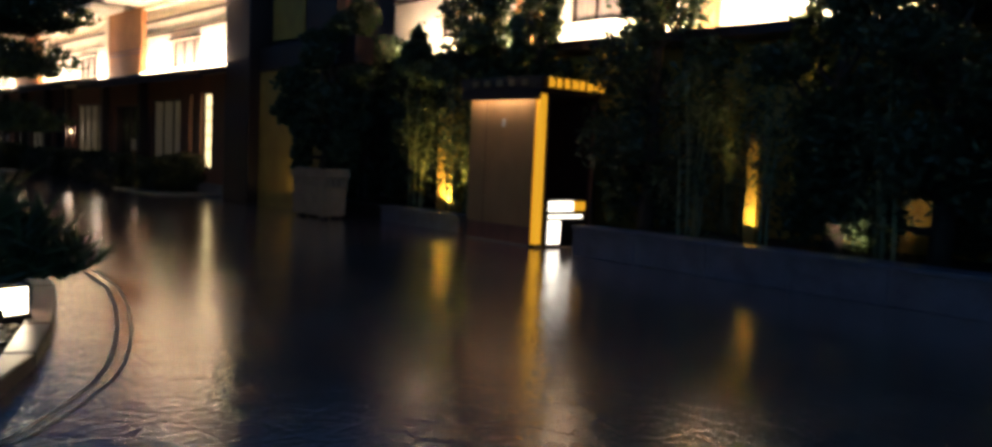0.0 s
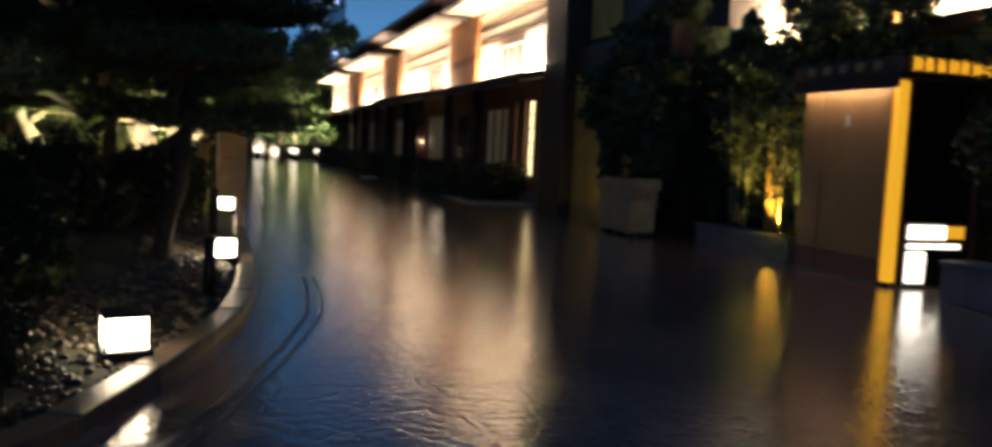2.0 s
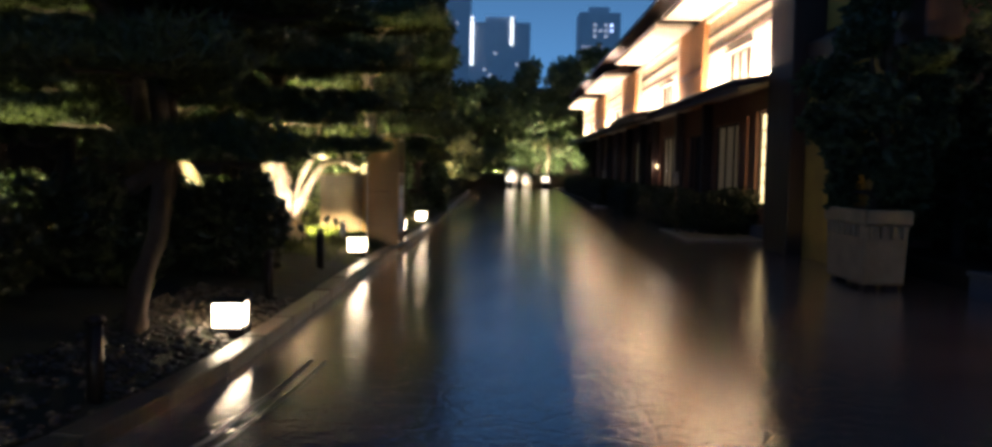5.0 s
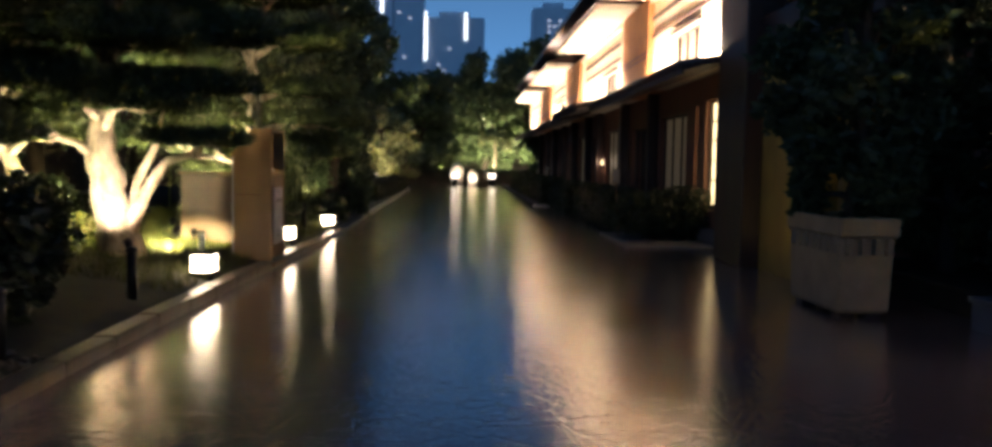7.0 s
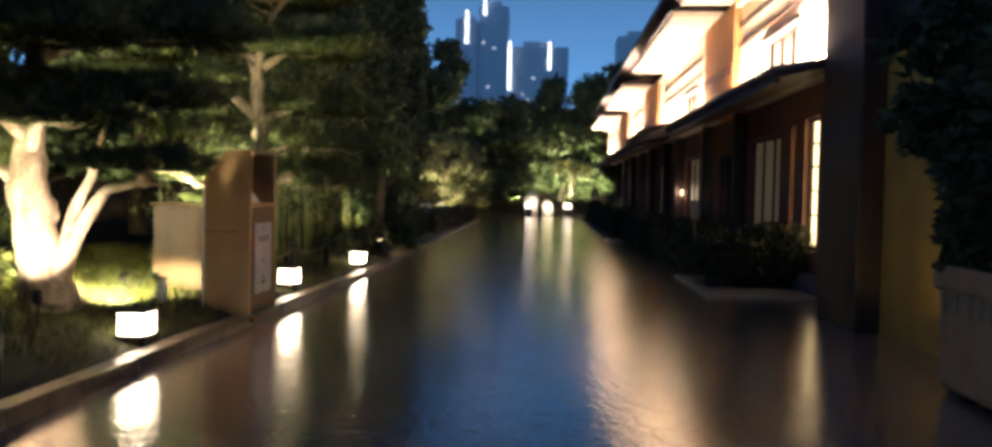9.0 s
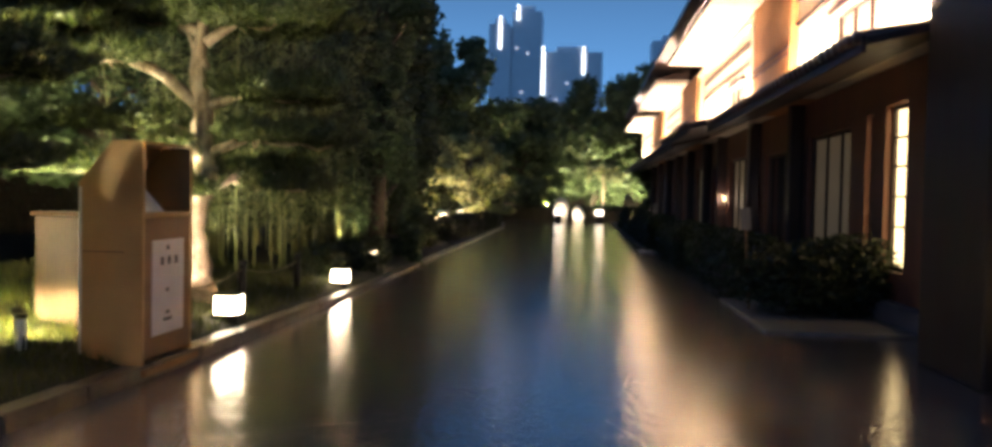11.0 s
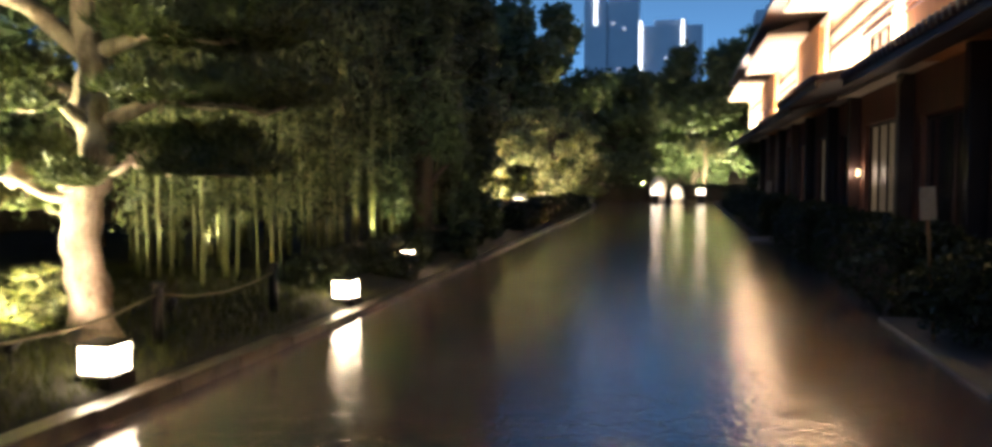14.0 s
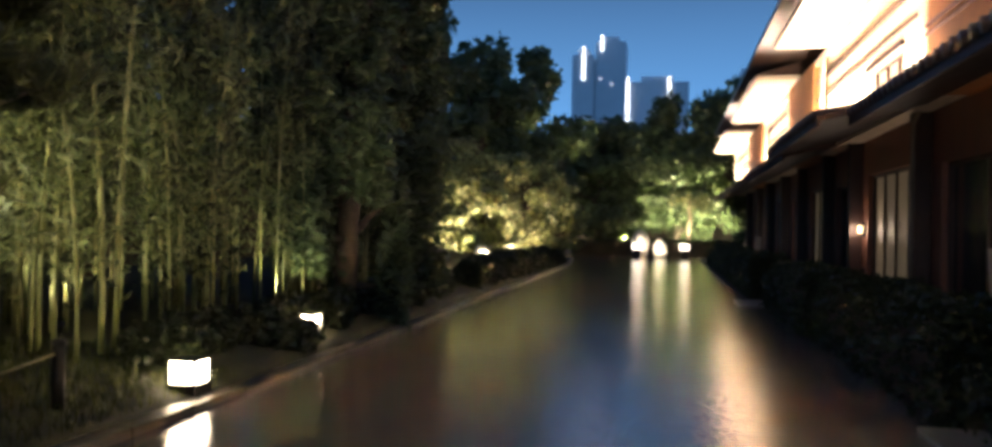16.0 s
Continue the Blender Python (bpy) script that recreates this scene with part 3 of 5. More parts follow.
def needle_pad(parent, centre, radii, rng, n, mat):
    """A flat cushion of pine needles: tufts of narrow blades that fan upwards."""
    c = cloud(rng, centre, radii, n, 0.35)
    c[:, 2] = np.where(c[:, 2] < centre[2] - radii[2] * 0.35, centre[2] - radii[2] * 0.35 * rng.random(n), c[:, 2])
    per = 5
    base = np.repeat(c, per, 0)
    d = rng.normal(0, 1, (n * per, 3))
    d[:, 2] = np.abs(d[:, 2]) * 0.8 + 0.25
    d /= np.linalg.norm(d, axis=1)[:, None]
    s = np.cross(d, rng.normal(0, 1, (n * per, 3)))
    s /= np.linalg.norm(s, axis=1)[:, None]
    h = rng.uniform(0.09, 0.19, (n * per, 1))
    v = np.stack([base - s * 0.014, base + s * 0.014, base + d * h], 1).reshape(-1, 3)
    i = np.arange(n * per) * 3
    me = bpy.data.meshes.new("needle_pad")
    me.from_pydata(v.tolist(), [], np.stack([i, i + 1, i + 2], 1).tolist())
    me.materials.append(mat)
    ob = new("needle_pad", me)
    ob.parent = parent
    return ob


def knotted(rng, pts, radii):
    """Finer points and knobbly radii along a trunk."""
    pts, radii = np.array(pts, float), np.array(radii, float)
    s, f = np.arange(len(pts)), np.linspace(0, len(pts) - 1, len(pts) * 4)
    line = np.stack([np.interp(f, s, pts[:, i]) for i in range(3)], 1)
    r = np.interp(f, s, radii)
    line[1:, :2] += rng.normal(0, 0.045, (len(f) - 1, 2)) * r[1:, None]
    return [tuple(p) for p in line], r * rng.uniform(0.94, 1.07, len(f))


def cloud_pine(place, trunks, limbs, rng_seed, label, bark=None, tufts=1700, mat=None):
    """A trained garden pine. trunks: (points, radii); limbs: (start, end, pad radii) with a cushion of needles at each end."""
    rng = np.random.default_rng(rng_seed)
    t = thing("garden_pine", pose(*place), label, "tree", "trained garden pines")
    bark = bark or LIT_BARK
    for pts, radii in trunks:
        tube_part("trunk", *knotted(rng, pts, radii), bark, t, 14)
    for start, end, pad in limbs:
        mid = [(a + b) / 2 for a, b in zip(start, end)]
        mid[2] += 0.12
        line = [start, tuple(mid), (end[0], end[1], end[2] - pad[2] * 0.3)]
        tube_part("limb", line, [0.075, 0.05, 0.03], bark, t, 7)
        for k in range(4):
            a = rng.uniform(0, 6.28)
            tip = (end[0] + pad[0] * 0.7 * math.cos(a), end[1] + pad[1] * 0.7 * math.sin(a), end[2] - pad[2] * 0.05)
            tube_part("twig", crooked(rng, line[1 + k % 2], tip, 3, 0.05), [0.025, 0.02, 0.014, 0.007], bark, t, 5)
        needle_pad(t, end, pad, rng, int(tufts * pad[0] * pad[1] / 0.8) + 120, mat or NEEDLE)
    return t


def bamboo_clump(place, count, spread, height, rng_seed, leaves=3500, label="dense clump of tall green bamboo"):
    rng = np.random.default_rng(rng_seed)
    t = thing("bamboo_clump", pose(*place), label, "bamboo", "bamboo thicket")
    pts = []
    for i in range(count):
        x, y = rng.uniform(-spread, spread, 2)
        h = height * rng.uniform(0.7, 1.05)
        lx, ly = rng.normal(0, 0.07 * h, 2)
        line = [(x + lx * s ** 2.2, y + ly * s ** 2.2, h * s - 0.05) for s in np.linspace(0, 1, 8)]
        r = rng.uniform(0.018, 0.036)
        tube_part("culm", line, np.linspace(r, r * 0.3, 8), CULM, t, 6)
        for s in 0.14 + 0.86 * rng.random(leaves // count // 9) ** 0.7:
            c = np.array((x + lx * s ** 2.2, y + ly * s ** 2.2, h * s)) + rng.normal(0, 0.14, 3)
            pts.append(c + rng.normal(0, 0.13, (9, 3)))
    leaf_mesh("foliage", np.concatenate(pts), 0.042, rng, LEAF_BAMBOO, t, -0.7, 3.6)
    return t


# ---- right-hand side: planter, booth, low walls, shrubs ----
def planter():
    t = thing("stone_planter", pose(9.86, 16.72, 0), "tapered sandstone planter box with a carved rim", "planter")
    bm = bmesh.new()
    rings = [(0.62, 0.06), (0.66, 0.10), (0.70, 0.86), (0.76, 0.90), (0.76, 1.08), (0.66, 1.08), (0.64, 0.92)]
    loops = []
    for w, z in rings:
        loops.append([bm.verts.new((sx * w * 0.42, sy * w, z)) for sx, sy in ((-1, -1), (1, -1), (1, 1), (-1, 1))])
    for a, b in zip(loops, loops[1:]):
        for i in range(4):
            bm.faces.new((a[i], a[(i + 1) % 4], b[(i + 1) % 4], b[i]))
    bm.faces.new(loops[0][::-1])
    bmesh.ops.bevel(bm, geom=[e for e in bm.edges if abs(e.verts[0].co.z - e.verts[1].co.z) > 0.05], offset=0.02, segments=2, affect="EDGES")
    part("body", bm, PLANTER, t)
    box_part("earth", (-0.22, -0.63, 0.86), (0.22, 0.63, 0.96), SOIL, t, 0.02, "dark potting earth")
    for k in range(7):
        for sx in (-1, 1):
            box_part("rim_tooth", (sx * 0.29 - 0.03, (k - 3) * 0.19 - 0.035, 0.70), (sx * 0.29 + 0.03, (k - 3) * 0.19 + 0.035, 0.87), PLANTER, t, 0.01)
    for k in range(4):
        for sy in (-1, 1):
            box_part("rim_tooth", ((k - 1.5) * 0.14 - 0.03, sy * 0.74 - 0.04, 0.70), ((k - 1.5) * 0.14 + 0.03, sy * 0.74 + 0.04, 0.87), PLANTER, t, 0.01)
    for sx in (-1, 1):
        for sy in (-1, 1):
            box_part("foot", (sx * 0.15 - 0.08, sy * 0.5 - 0.1, 0.0), (sx * 0.15 + 0.08, sy * 0.5 + 0.1, 0.062), DARK_WOOD, t, 0.01)
    broad_tree((10.05, 16.8, 0.93), 3.9, 0.95, 21, 13000, 0.085, LEAF, None, "tall ragged dark green shrub growing in a planter", 0, "planter_shrub", 0.03)


planter()


def booth():
    t = thing("entrance_booth", pose(10.39, 10.40, 0) @ Matrix.Diagonal((1, 1, 1.10, 1)), "tan panelled entrance booth with a glowing yellow corner post", "booth")
    box_part("panel", (0.02, 0.16, 0.30), (0.08, 1.86, 2.36), TAN, t, 0.006, "smooth tan side panel")
    box_part("lower_panel", (0.03, 0.16, 0.0), (0.09, 1.86, 0.296), TIMBER, t, 0.006)
    box_part("panel_seam", (0.012, 1.40, 0.31), (0.0195, 1.42, 2.35), TAN_DARK, t, 0)
    box_part("light_switch", (0.0, 0.9, 1.85), (0.0195, 0.97, 1.98), WHITE_PAINT, t, 0.004, "small white wall box")
    box_part("glowing_post", (0.0, -0.02, 0.05), (0.12, 0.12, 2.36), YELLOW_GLOW, t, 0.01, "glowing amber corner post")
    box_part("post_shoe", (-0.01, -0.03, 0.0), (0.13, 0.15, 0.048), BLACK_METAL, t, 0.006)
    box_part("post_edge", (0.125, -0.03, 0.05), (0.20, 0.12, 2.36), DARK_WOOD, t, 0.006)
    box_part("ceiling_board", (0.09, -0.02, 2.33), (1.34, 1.79, 2.362), DARK_WOOD, t, 0)
    box_part("rear_wall", (1.35, 0.0, 0.0), (1.43, 1.86, 2.36), DARK_WOOD, t, 0.006)
    box_part("end_wall", (0.09, 1.80, 0.0), (1.345, 1.86, 2.35), DARK_WOOD, t, 0.006)
    box_part("far_post", (1.30, -0.03, 0.0), (1.345, 0.06, 2.36), TIMBER, t, 0.006)
    box_part("floor_plate", (0.0, -0.05, 0.004), (1.43, 1.86, 0.02), PAVING, t, 0)
    box_part("roof", (-0.10, -0.10, 2.365), (1.55, 1.95, 2.44), DARK_WOOD, t, 0.01)
    box_part("roof_edge", (-0.14, -0.14, 2.445), (1.59, 1.99, 2.62), STRIPE, t, 0.012)
    box_part("fascia", (-0.135, -0.10, 2.27), (-0.115, 1.95, 2.44), DARK_WOOD, t, 0.004)
    box_part("wash_light", (-0.085, 0.2, 2.352), (-0.065, 1.8, 2.364), STRIP_GLOW, t, 0.002, "thin glowing strip hidden under the roof edge")
    lamp_strip(look((10.31, 11.42, 2.54), (10.40, 11.42, 1.2)), 1.6, 0.03, 2.0, WARM)
    # lettering that cannot be read: bars along the roof edge
    rng = np.random.default_rng(5)
    for k in range(8):
        w = rng.uniform(0.09, 0.14)
        x = 0.02 + k * 0.185
        bm = bmesh.new()
        add_box(bm, (x, -0.175, 2.46), (x + w * 0.3, -0.142, 2.61), 0.004)
        add_box(bm, (x + w * 0.3, -0.17, 2.47 + rng.uniform(0, 0.05)), (x + w, -0.144, 2.52 + rng.uniform(0, 0.05)), 0.004)
        add_box(bm, (x + w * 0.6, -0.172, 2.46), (x + w * 0.85, -0.146, 2.60), 0.004)
        part("letter_bar", bm, YELLOW_GLOW, t, "glowing amber lettering too blurred to read")
    for k in range(5):
        box_part("letter_bar", (-0.165, 0.2 + k * 0.32, 2.48), (-0.142, 0.34 + k * 0.32, 2.58), TAN, t, 0.004)
    s = thing("light_box_sign", pose(10.57, 10.32, 0.0), "white glowing low sign box with a yellow corner, at the booth", "sign")
    box_part("face", (0.03, -0.02, 0.62), (0.62, 0.0, 0.80), SIGN_GLOW, s, 0.004)
    box_part("yellow_face", (0.625, -0.02, 0.63), (0.92, 0.0, 0.79), YELLOW_GLOW, s, 0.004)
    box_part("middle_bar", (0.03, -0.02, 0.50), (0.86, 0.0, 0.56), SIGN_GLOW, s, 0.004)
    box_part("lower_face", (0.03, -0.02, 0.06), (0.32, 0.0, 0.46), SIGN_GLOW, s, 0.004)
    box_part("case", (0.0, 0.002, 0.02), (0.95, 0.10, 0.84), BLACK_METAL, s, 0.006)
    box_part("print_line", (0.10, -0.026, 0.685), (0.45, -0.0215, 0.705), INK, s, 0)
    box_part("print_line", (0.08, -0.026, 0.34), (0.25, -0.0215, 0.36), INK, s, 0)


booth()


def low_wall(name, x0, x1, y0, y1, h, label):
    t = thing(name, Matrix(), label, "wall", kind="structure")
    n = max(1, int((y1 - y0) / 1.2))
    for i in range(n):
        a, b = y0 + (y1 - y0) * i / n, y0 + (y1 - y0) * (i + 1) / n
        box_part("facing_stone", (x0, a + 0.004, 0), (x1, b - 0.004, h - 0.06), STONE_WALL, t, 0.01)
        box_part("coping_stone", (x0 - 0.05, a + 0.003, h - 0.058), (x1 + 0.05, b - 0.003, h), STONE_WALL, t, 0.015)


low_wall("low_wall_south", 10.25, 10.70, -12.0, 9.4, 0.48, "low dark grey stone bench wall, wet on top")
low_wall("low_wall_north", 10.75, 11.15, 12.9, 15.6, 0.34, "low dark stone edging of a planting bed")
box_part("planting_bed_south", (10.71, -12, 0), (13.3, 9.6, 0.36), SOIL, bevel=0.03, kind="structure", label="dark planting bed behind the bench wall")
box_part("planting_bed_north", (11.16, 12.9, 0), (13.3, 19.9, 0.28), SOIL, bevel=0.03, kind="structure", label="dark planting bed beside the booth")


def side_building():
    t = thing("side_building", Matrix(), "two-storey building behind dark shrubs with a floodlit cream band", "house")
    box_part("lower_wall", (13.5, -14, 0), (14.0, 19.5, 3.7), OCHRE, t, 0, "ochre lower wall in shade")
    box_part("canopy", (12.9, -14, 3.71), (14.0, 19.5, 3.9), DARK_WOOD, t, 0.02, "dark timber canopy")
    wall_with_holes("upper_wall", t, 13.6, 13.95, -14, 19.5, 3.91, 6.2, [(-9, -7, 4.4, 5.3), (-4, -2, 4.4, 5.3), (1, 3, 4.4, 5.3), (6, 8, 4.4, 5.3), (11, 13, 4.4, 5.3), (15.5, 17.5, 4.4, 5.3)], CREAM, "floodlit cream upper wall")
    for y in (-9, -4, 1, 6, 11, 15.5):
        window_unit(t, y, y + 2, 4.4, 5.3, 13.75, CURTAIN, DARK_WOOD, 2)
    for y in (-6, -0.5, 4.5, 9.5, 14.2):
        box_part("pier", (13.42, y - 0.3, 3.91), (13.598, y + 0.3, 6.2), ORANGE, t, 0.02)
    for z in (5.4, 5.9):
        box_part("trim_band", (13.53, -14, z), (13.598, 19.5, z + 0.08), STRIPE, t, 0.008)
    box_part("roof", (12.8, -14.5, 6.21), (18, 20, 6.5), ROOF_TILE, t, 0.03)
    box_part("rear_block", (14.05, -14, 0), (18, 19.5, 6.2), TIMBER, t, 0)
    strip = Matrix.Translation((13.1, 3, 3.97)) @ look((0, 0, 0), (0.6, 0, 1.0)).to_3x3().to_4x4()
    lamp_strip(strip, 31, 0.12, 530, WARM)
    box_part("light_strip", (13.2, -13, 3.905), (13.26, 19, 3.94), STRIP_GLOW, t, 0.004)


side_building()

# trees and shrubs in the right-hand beds
for k, (x, y, h, s) in enumerate([(12.3, 19.4, 5.6, 1.4), (12.5, 14.6, 5.6, 1.3), (12.6, 12.9, 5.2, 1.0), (12.3, 9.6, 5.6, 1.4), (12.2, 6.1, 5.3, 1.2), (12.2, 4.6, 5.7, 1.6), (12.1, 2.6, 5.4, 1.7), (12.1, 0.4, 5.7, 1.7), (12.2, -2.2, 5.4, 1.8), (12.2, -5.2, 5.4, 1.8), (12.0, 16.2, 4.4, 0.9), (11.9, 18.1, 4.0, 0.9), (11.7, 20.4, 3.2, 0.7)]):
    broad_tree((x, y, 0.25), h, s, 40 + k, 8000, 0.085, LEAF, label="dense dark evergreen tree in a planting bed", crown_low=0.06)
for k, (x, y) in enumerate([(12.9, 17.5), (13.0, 8.3)]):
    bamboo_clump((x, y, 0.25), 9, 0.35, 3.2, 70 + k, 900, "thin bamboo lit from below against an ochre wall")
def garden_pillar(x, y, w, d, h):
    t = thing("garden_pillar", pose(x, y, 0.28), "ochre rendered garden pillar lit yellow from below", "pillar", "ochre pillars")
    box_part("shaft", (-d / 2, -w / 2, 0), (d / 2, w / 2, h), OCHRE, t, 0.015)
    box_part("capping", (-d / 2 - 0.03, -w / 2 - 0.03, h + 0.001), (d / 2 + 0.03, w / 2 + 0.03, h + 0.05), DARK_WOOD, t, 0.01)


garden_pillar(11.75, 14.5, 0.55, 0.3, 2.2)
garden_pillar(11.35, 12.75, 0.30, 0.3, 1.9)
garden_pillar(12.2, 7.4, 0.20, 0.2, 1.7)
lamp_spot((11.45, 14.3, 0.40), (11.68, 14.45, 1.5), 80, YELLOW, 95)
lamp_spot((10.98, 12.65, 0.45), (11.25, 12.75, 1.4), 110, YELLOW, 85)
lamp_spot((11.85, 7.28, 0.45), (12.15, 7.4, 1.4), 30, YELLOW, 80)
lamp_spot((11.5, 5.4, 0.5), (12.2, 5.7, 0.9), 30, WARM, 70)
for k, (x, y, sz) in enumerate([(11.2, 13.75, 0.5), (11.25, 15.05, 0.5), (11.3, 13.2, 0.35), (11.3, 7.9, 0.45), (11.35, 6.6, 0.45), (11.3, 4.9, 0.5), (11.3, 3.4, 0.5)]):
    bamboo_clump((x, y, 0.25), 6, 0.16, 2.2 + sz, 90 + k, 620, "thin bamboo with sparse leaves before a lit pillar")

# hedges, path and stakes before the villa
box_part("entrance_path_near", (8.8, 23.6, -0.1), (11.2, 27.2, 0.035), PAVING, bevel=0.01, kind="structure", label="pale wet paving slab leading to a villa door")
box_part("entrance_path_far", (8.3, 38.6, -0.1), (10.4, 40.4, 0.035), PAVING, bevel=0.01, kind="structure", label="pale wet paving slab leading to a villa door")
box_part("verge_right", (9.3, 27.01, -0.1), (11.2, 38.59, 0.06), SOIL, bevel=0.01, kind="structure", label="dark soil strip under the hedges")
box_part("verge_far", (8.5, 40.41, -0.1), (11.0, 72, 0.06), SOIL, bevel=0.01, kind="structure", label="dark soil strip under the hedges")
hedge("hedge", 8.95, 9.95, 27.3, 33.0, 0.95, 3, "clipped dark green hedge before the villa")
hedge("hedge", 8.75, 9.9, 33.6, 38.4, 0.95, 5, "clipped dark green hedge before the villa")
hedge("hedge", 8.65, 9.7, 40.6, 62.0, 1.0, 4, "clipped dark green hedge before the villa")
shrub((10.0, 25.5, 0.03), (1.12, 0.7, 0.54), 31, 9000, 0.05, LEAF_HEDGE, "round clipped dark green bush at the path", "round_bush")
shrub((10.35, 26.65, 0.03), (0.6, 0.6, 0.42), 32, 3500, 0.05, LEAF_HEDGE, "round clipped dark green bush at the path", "round_bush")


def stake_sign(place, lean):
    t = thing("stake_sign", pose(*place, 0, lean, 0), "small dull sign plate on a leaning stake before the hedge", "sign", "stake signs")
    tube_part("stake", [(0, 0, -0.05), (0, 0, 0.9), (0, 0, 1.48)], [0.018, 0.018, 0.016], TAN_DARK, t, 8)
    box_part("plate", (-0.075, -0.03, 1.18), (0.075, -0.02, 1.5), PAVING, t, 0.006)


stake_sign((9.0, 25.75, 0.03), -4)
stake_sign((8.85, 41.2, 0), 2)


# ---- left garden ----
def lantern(x, y, turn):
    z = bed_height(x, y)
    t = thing("garden_lantern", pose(x, y, z, 0, 0, turn), "low glowing box lantern on a dark base at the garden edge", "lamp", "garden lanterns")
    box_part("base", (-0.15, -0.15, -0.03), (0.15, 0.15, 0.07), BLACK_METAL, t, 0.012)
    box_part("shade", (-0.125, -0.125, 0.072), (0.125, 0.125, 0.27), LANTERN_GLOW, t, 0.012, "glowing frosted shade")
    box_part("cap", (-0.14, -0.14, 0.272), (0.14, 0.14, 0.295), BLACK_METAL, t, 0.006)
    for sx in (-1, 1):
        for sy in (-1, 1):
            box_part("corner_bar", (sx * 0.128 - 0.008, sy * 0.128 - 0.008, 0.072), (sx * 0.128 + 0.008, sy * 0.128 + 0.008, 0.27), BLACK_METAL, t, 0)


for x, y, turn in [(1.80, 7.42, 14), (2.40, 11.77, 5), (2.46, 17.7, 0), (2.55, 22.15, 0), (2.56, 26.65, 0), (2.15, 30.2, 0)]:
    lantern(x, y, turn)


def cabinet():
    """A tan box with a sloping back roof, an open bay above and a poster below."""
    z = 0.10
    t = thing("drop_off_cabinet", pose(2.27, 19.66, z), "tall tan cabinet with a dark open bay and pale poster", "cabinet")
    w, d, h = 0.57, 0.92, 1.93
    prof = [(0, 0), (w, 0), (w, h), (0.30, h), (0, h - 0.36)]
    for y0, y1 in ((0.0, 0.045), (d - 0.045, d)):
        v = [(x, y0, zz) for x, zz in prof] + [(x, y1, zz) for x, zz in prof]
        f = [(0, 1, 2, 3, 4), (9, 8, 7, 6, 5)] + [(i, i + 5, (i + 1) % 5 + 5, (i + 1) % 5) for i in range(5)]
        mesh_part("side_panel", v, f, TAN, t)
    box_part("back_panel", (0, 0.046, 0), (0.03, d - 0.046, h - 0.37), TAN, t, 0.004)
    box_part("seam", (0.02, -0.006, 0.98), (w - 0.16, -0.001, 0.995), TAN_DARK, t, 0)
    box_part("corner_strip", (0.012, -0.012, 0.0), (0.03, -0.001, h - 0.40), WHITE_PAINT, t, 0)
    box_part("door", (w - 0.035, 0.05, 0.06), (w - 0.004, d - 0.05, 1.27), TAN_DARK, t, 0.006, "tan lower door")
    box_part("shelf", (0.05, 0.048, 1.275), (w, d - 0.048, 1.32), TAN, t, 0.006)
    box_part("bay_back", (0.06, 0.05, 1.325), (0.08, d - 0.05, h - 0.34), DARK_WOOD, t, 0, "dark inside of the bay")
    v = [(w, 0.05, h), (0.30, 0.05, h), (0.0, 0.05, h - 0.36), (w, d - 0.05, h), (0.30, d - 0.05, h), (0.0, d - 0.05, h - 0.36)]
    up = [(a, b, c - 0.03) for a, b, c in v]
    f = [(0, 3, 4, 1), (1, 4, 5, 2), (6, 7, 10, 9), (7, 8, 11, 10), (0, 6, 9, 3), (2, 5, 11, 8), (0, 1, 7, 6), (1, 2, 8, 7), (3, 9, 10, 4), (4, 10, 11, 5)]
    mesh_part("roof_panel", v + up, f, TAN, t)
    v = [(w - 0.06, 0.06, 1.33), (w - 0.06, 0.50, 1.33), (w - 0.30, 0.06, 1.66), (w - 0.30, 0.30, 1.70), (w - 0.34, 0.06, 1.33), (w - 0.34, 0.5, 1.33)]
    mesh_part("white_chute", v, [(0, 1, 3, 2), (0, 2, 4), (1, 5, 3), (2, 3, 5, 4), (0, 4, 5, 1)], WHITE_PAINT, t, "pale sloping chute")
    p = box_part("poster", (w - 0.003, 0.16, 0.25), (w + 0.006, 0.74, 1.08), PAPER, t, 0, "pale poster with small print")
    box_part("print_mark", (w + 0.0065, 0.41, 0.99), (w + 0.009, 0.46, 1.03), INK, p, 0)
    for a in (0.30, 0.43, 0.56):
        box_part("print_mark", (w + 0.0065, a, 0.86), (w + 0.009, a + 0.06, 0.93), INK, p, 0)
    for a, b, zz in ((0.40, 0.47, 0.42), (0.36, 0.52, 0.36), (0.40, 0.46, 0.62)):
        box_part("print_mark", (w + 0.0065, a, zz), (w + 0.009, b, zz + 0.03), INK, p, 0)
    box_part("plinth", (-0.04, -0.04, -0.06), (w + 0.06, d + 0.04, 0.0), TAN_DARK, t, 0.01)
    s = thing("garden_box", pose(1.25, 20.6, bed_height(1.4, 20.7) - 0.04), "plain pale timber service box behind the cabinet", "box")
    box_part("body", (0, 0, 0), (0.85, 0.5, 1.05), BOX_WOOD, s, 0.01)
    box_part("edge_strip", (0.80, -0.03, 0), (0.87, -0.001, 1.06), TAN, s, 0.004)
    box_part("lid", (-0.03, -0.035, 1.062), (0.9, 0.53, 1.10), TAN_DARK, s, 0.008)
    q = thing("service_post", pose(1.9, 19.45, 0.17), "short white service post with a cable", "post")
    tube_part("pipe", [(0, 0, -0.1), (0, 0, 0.36)], [0.045, 0.045], WHITE_PAINT, q, 12)
    tube_part("pipe_cap", [(0, 0, 0.361), (0, 0, 0.40)], [0.052, 0.048], BLACK_METAL, q, 12)
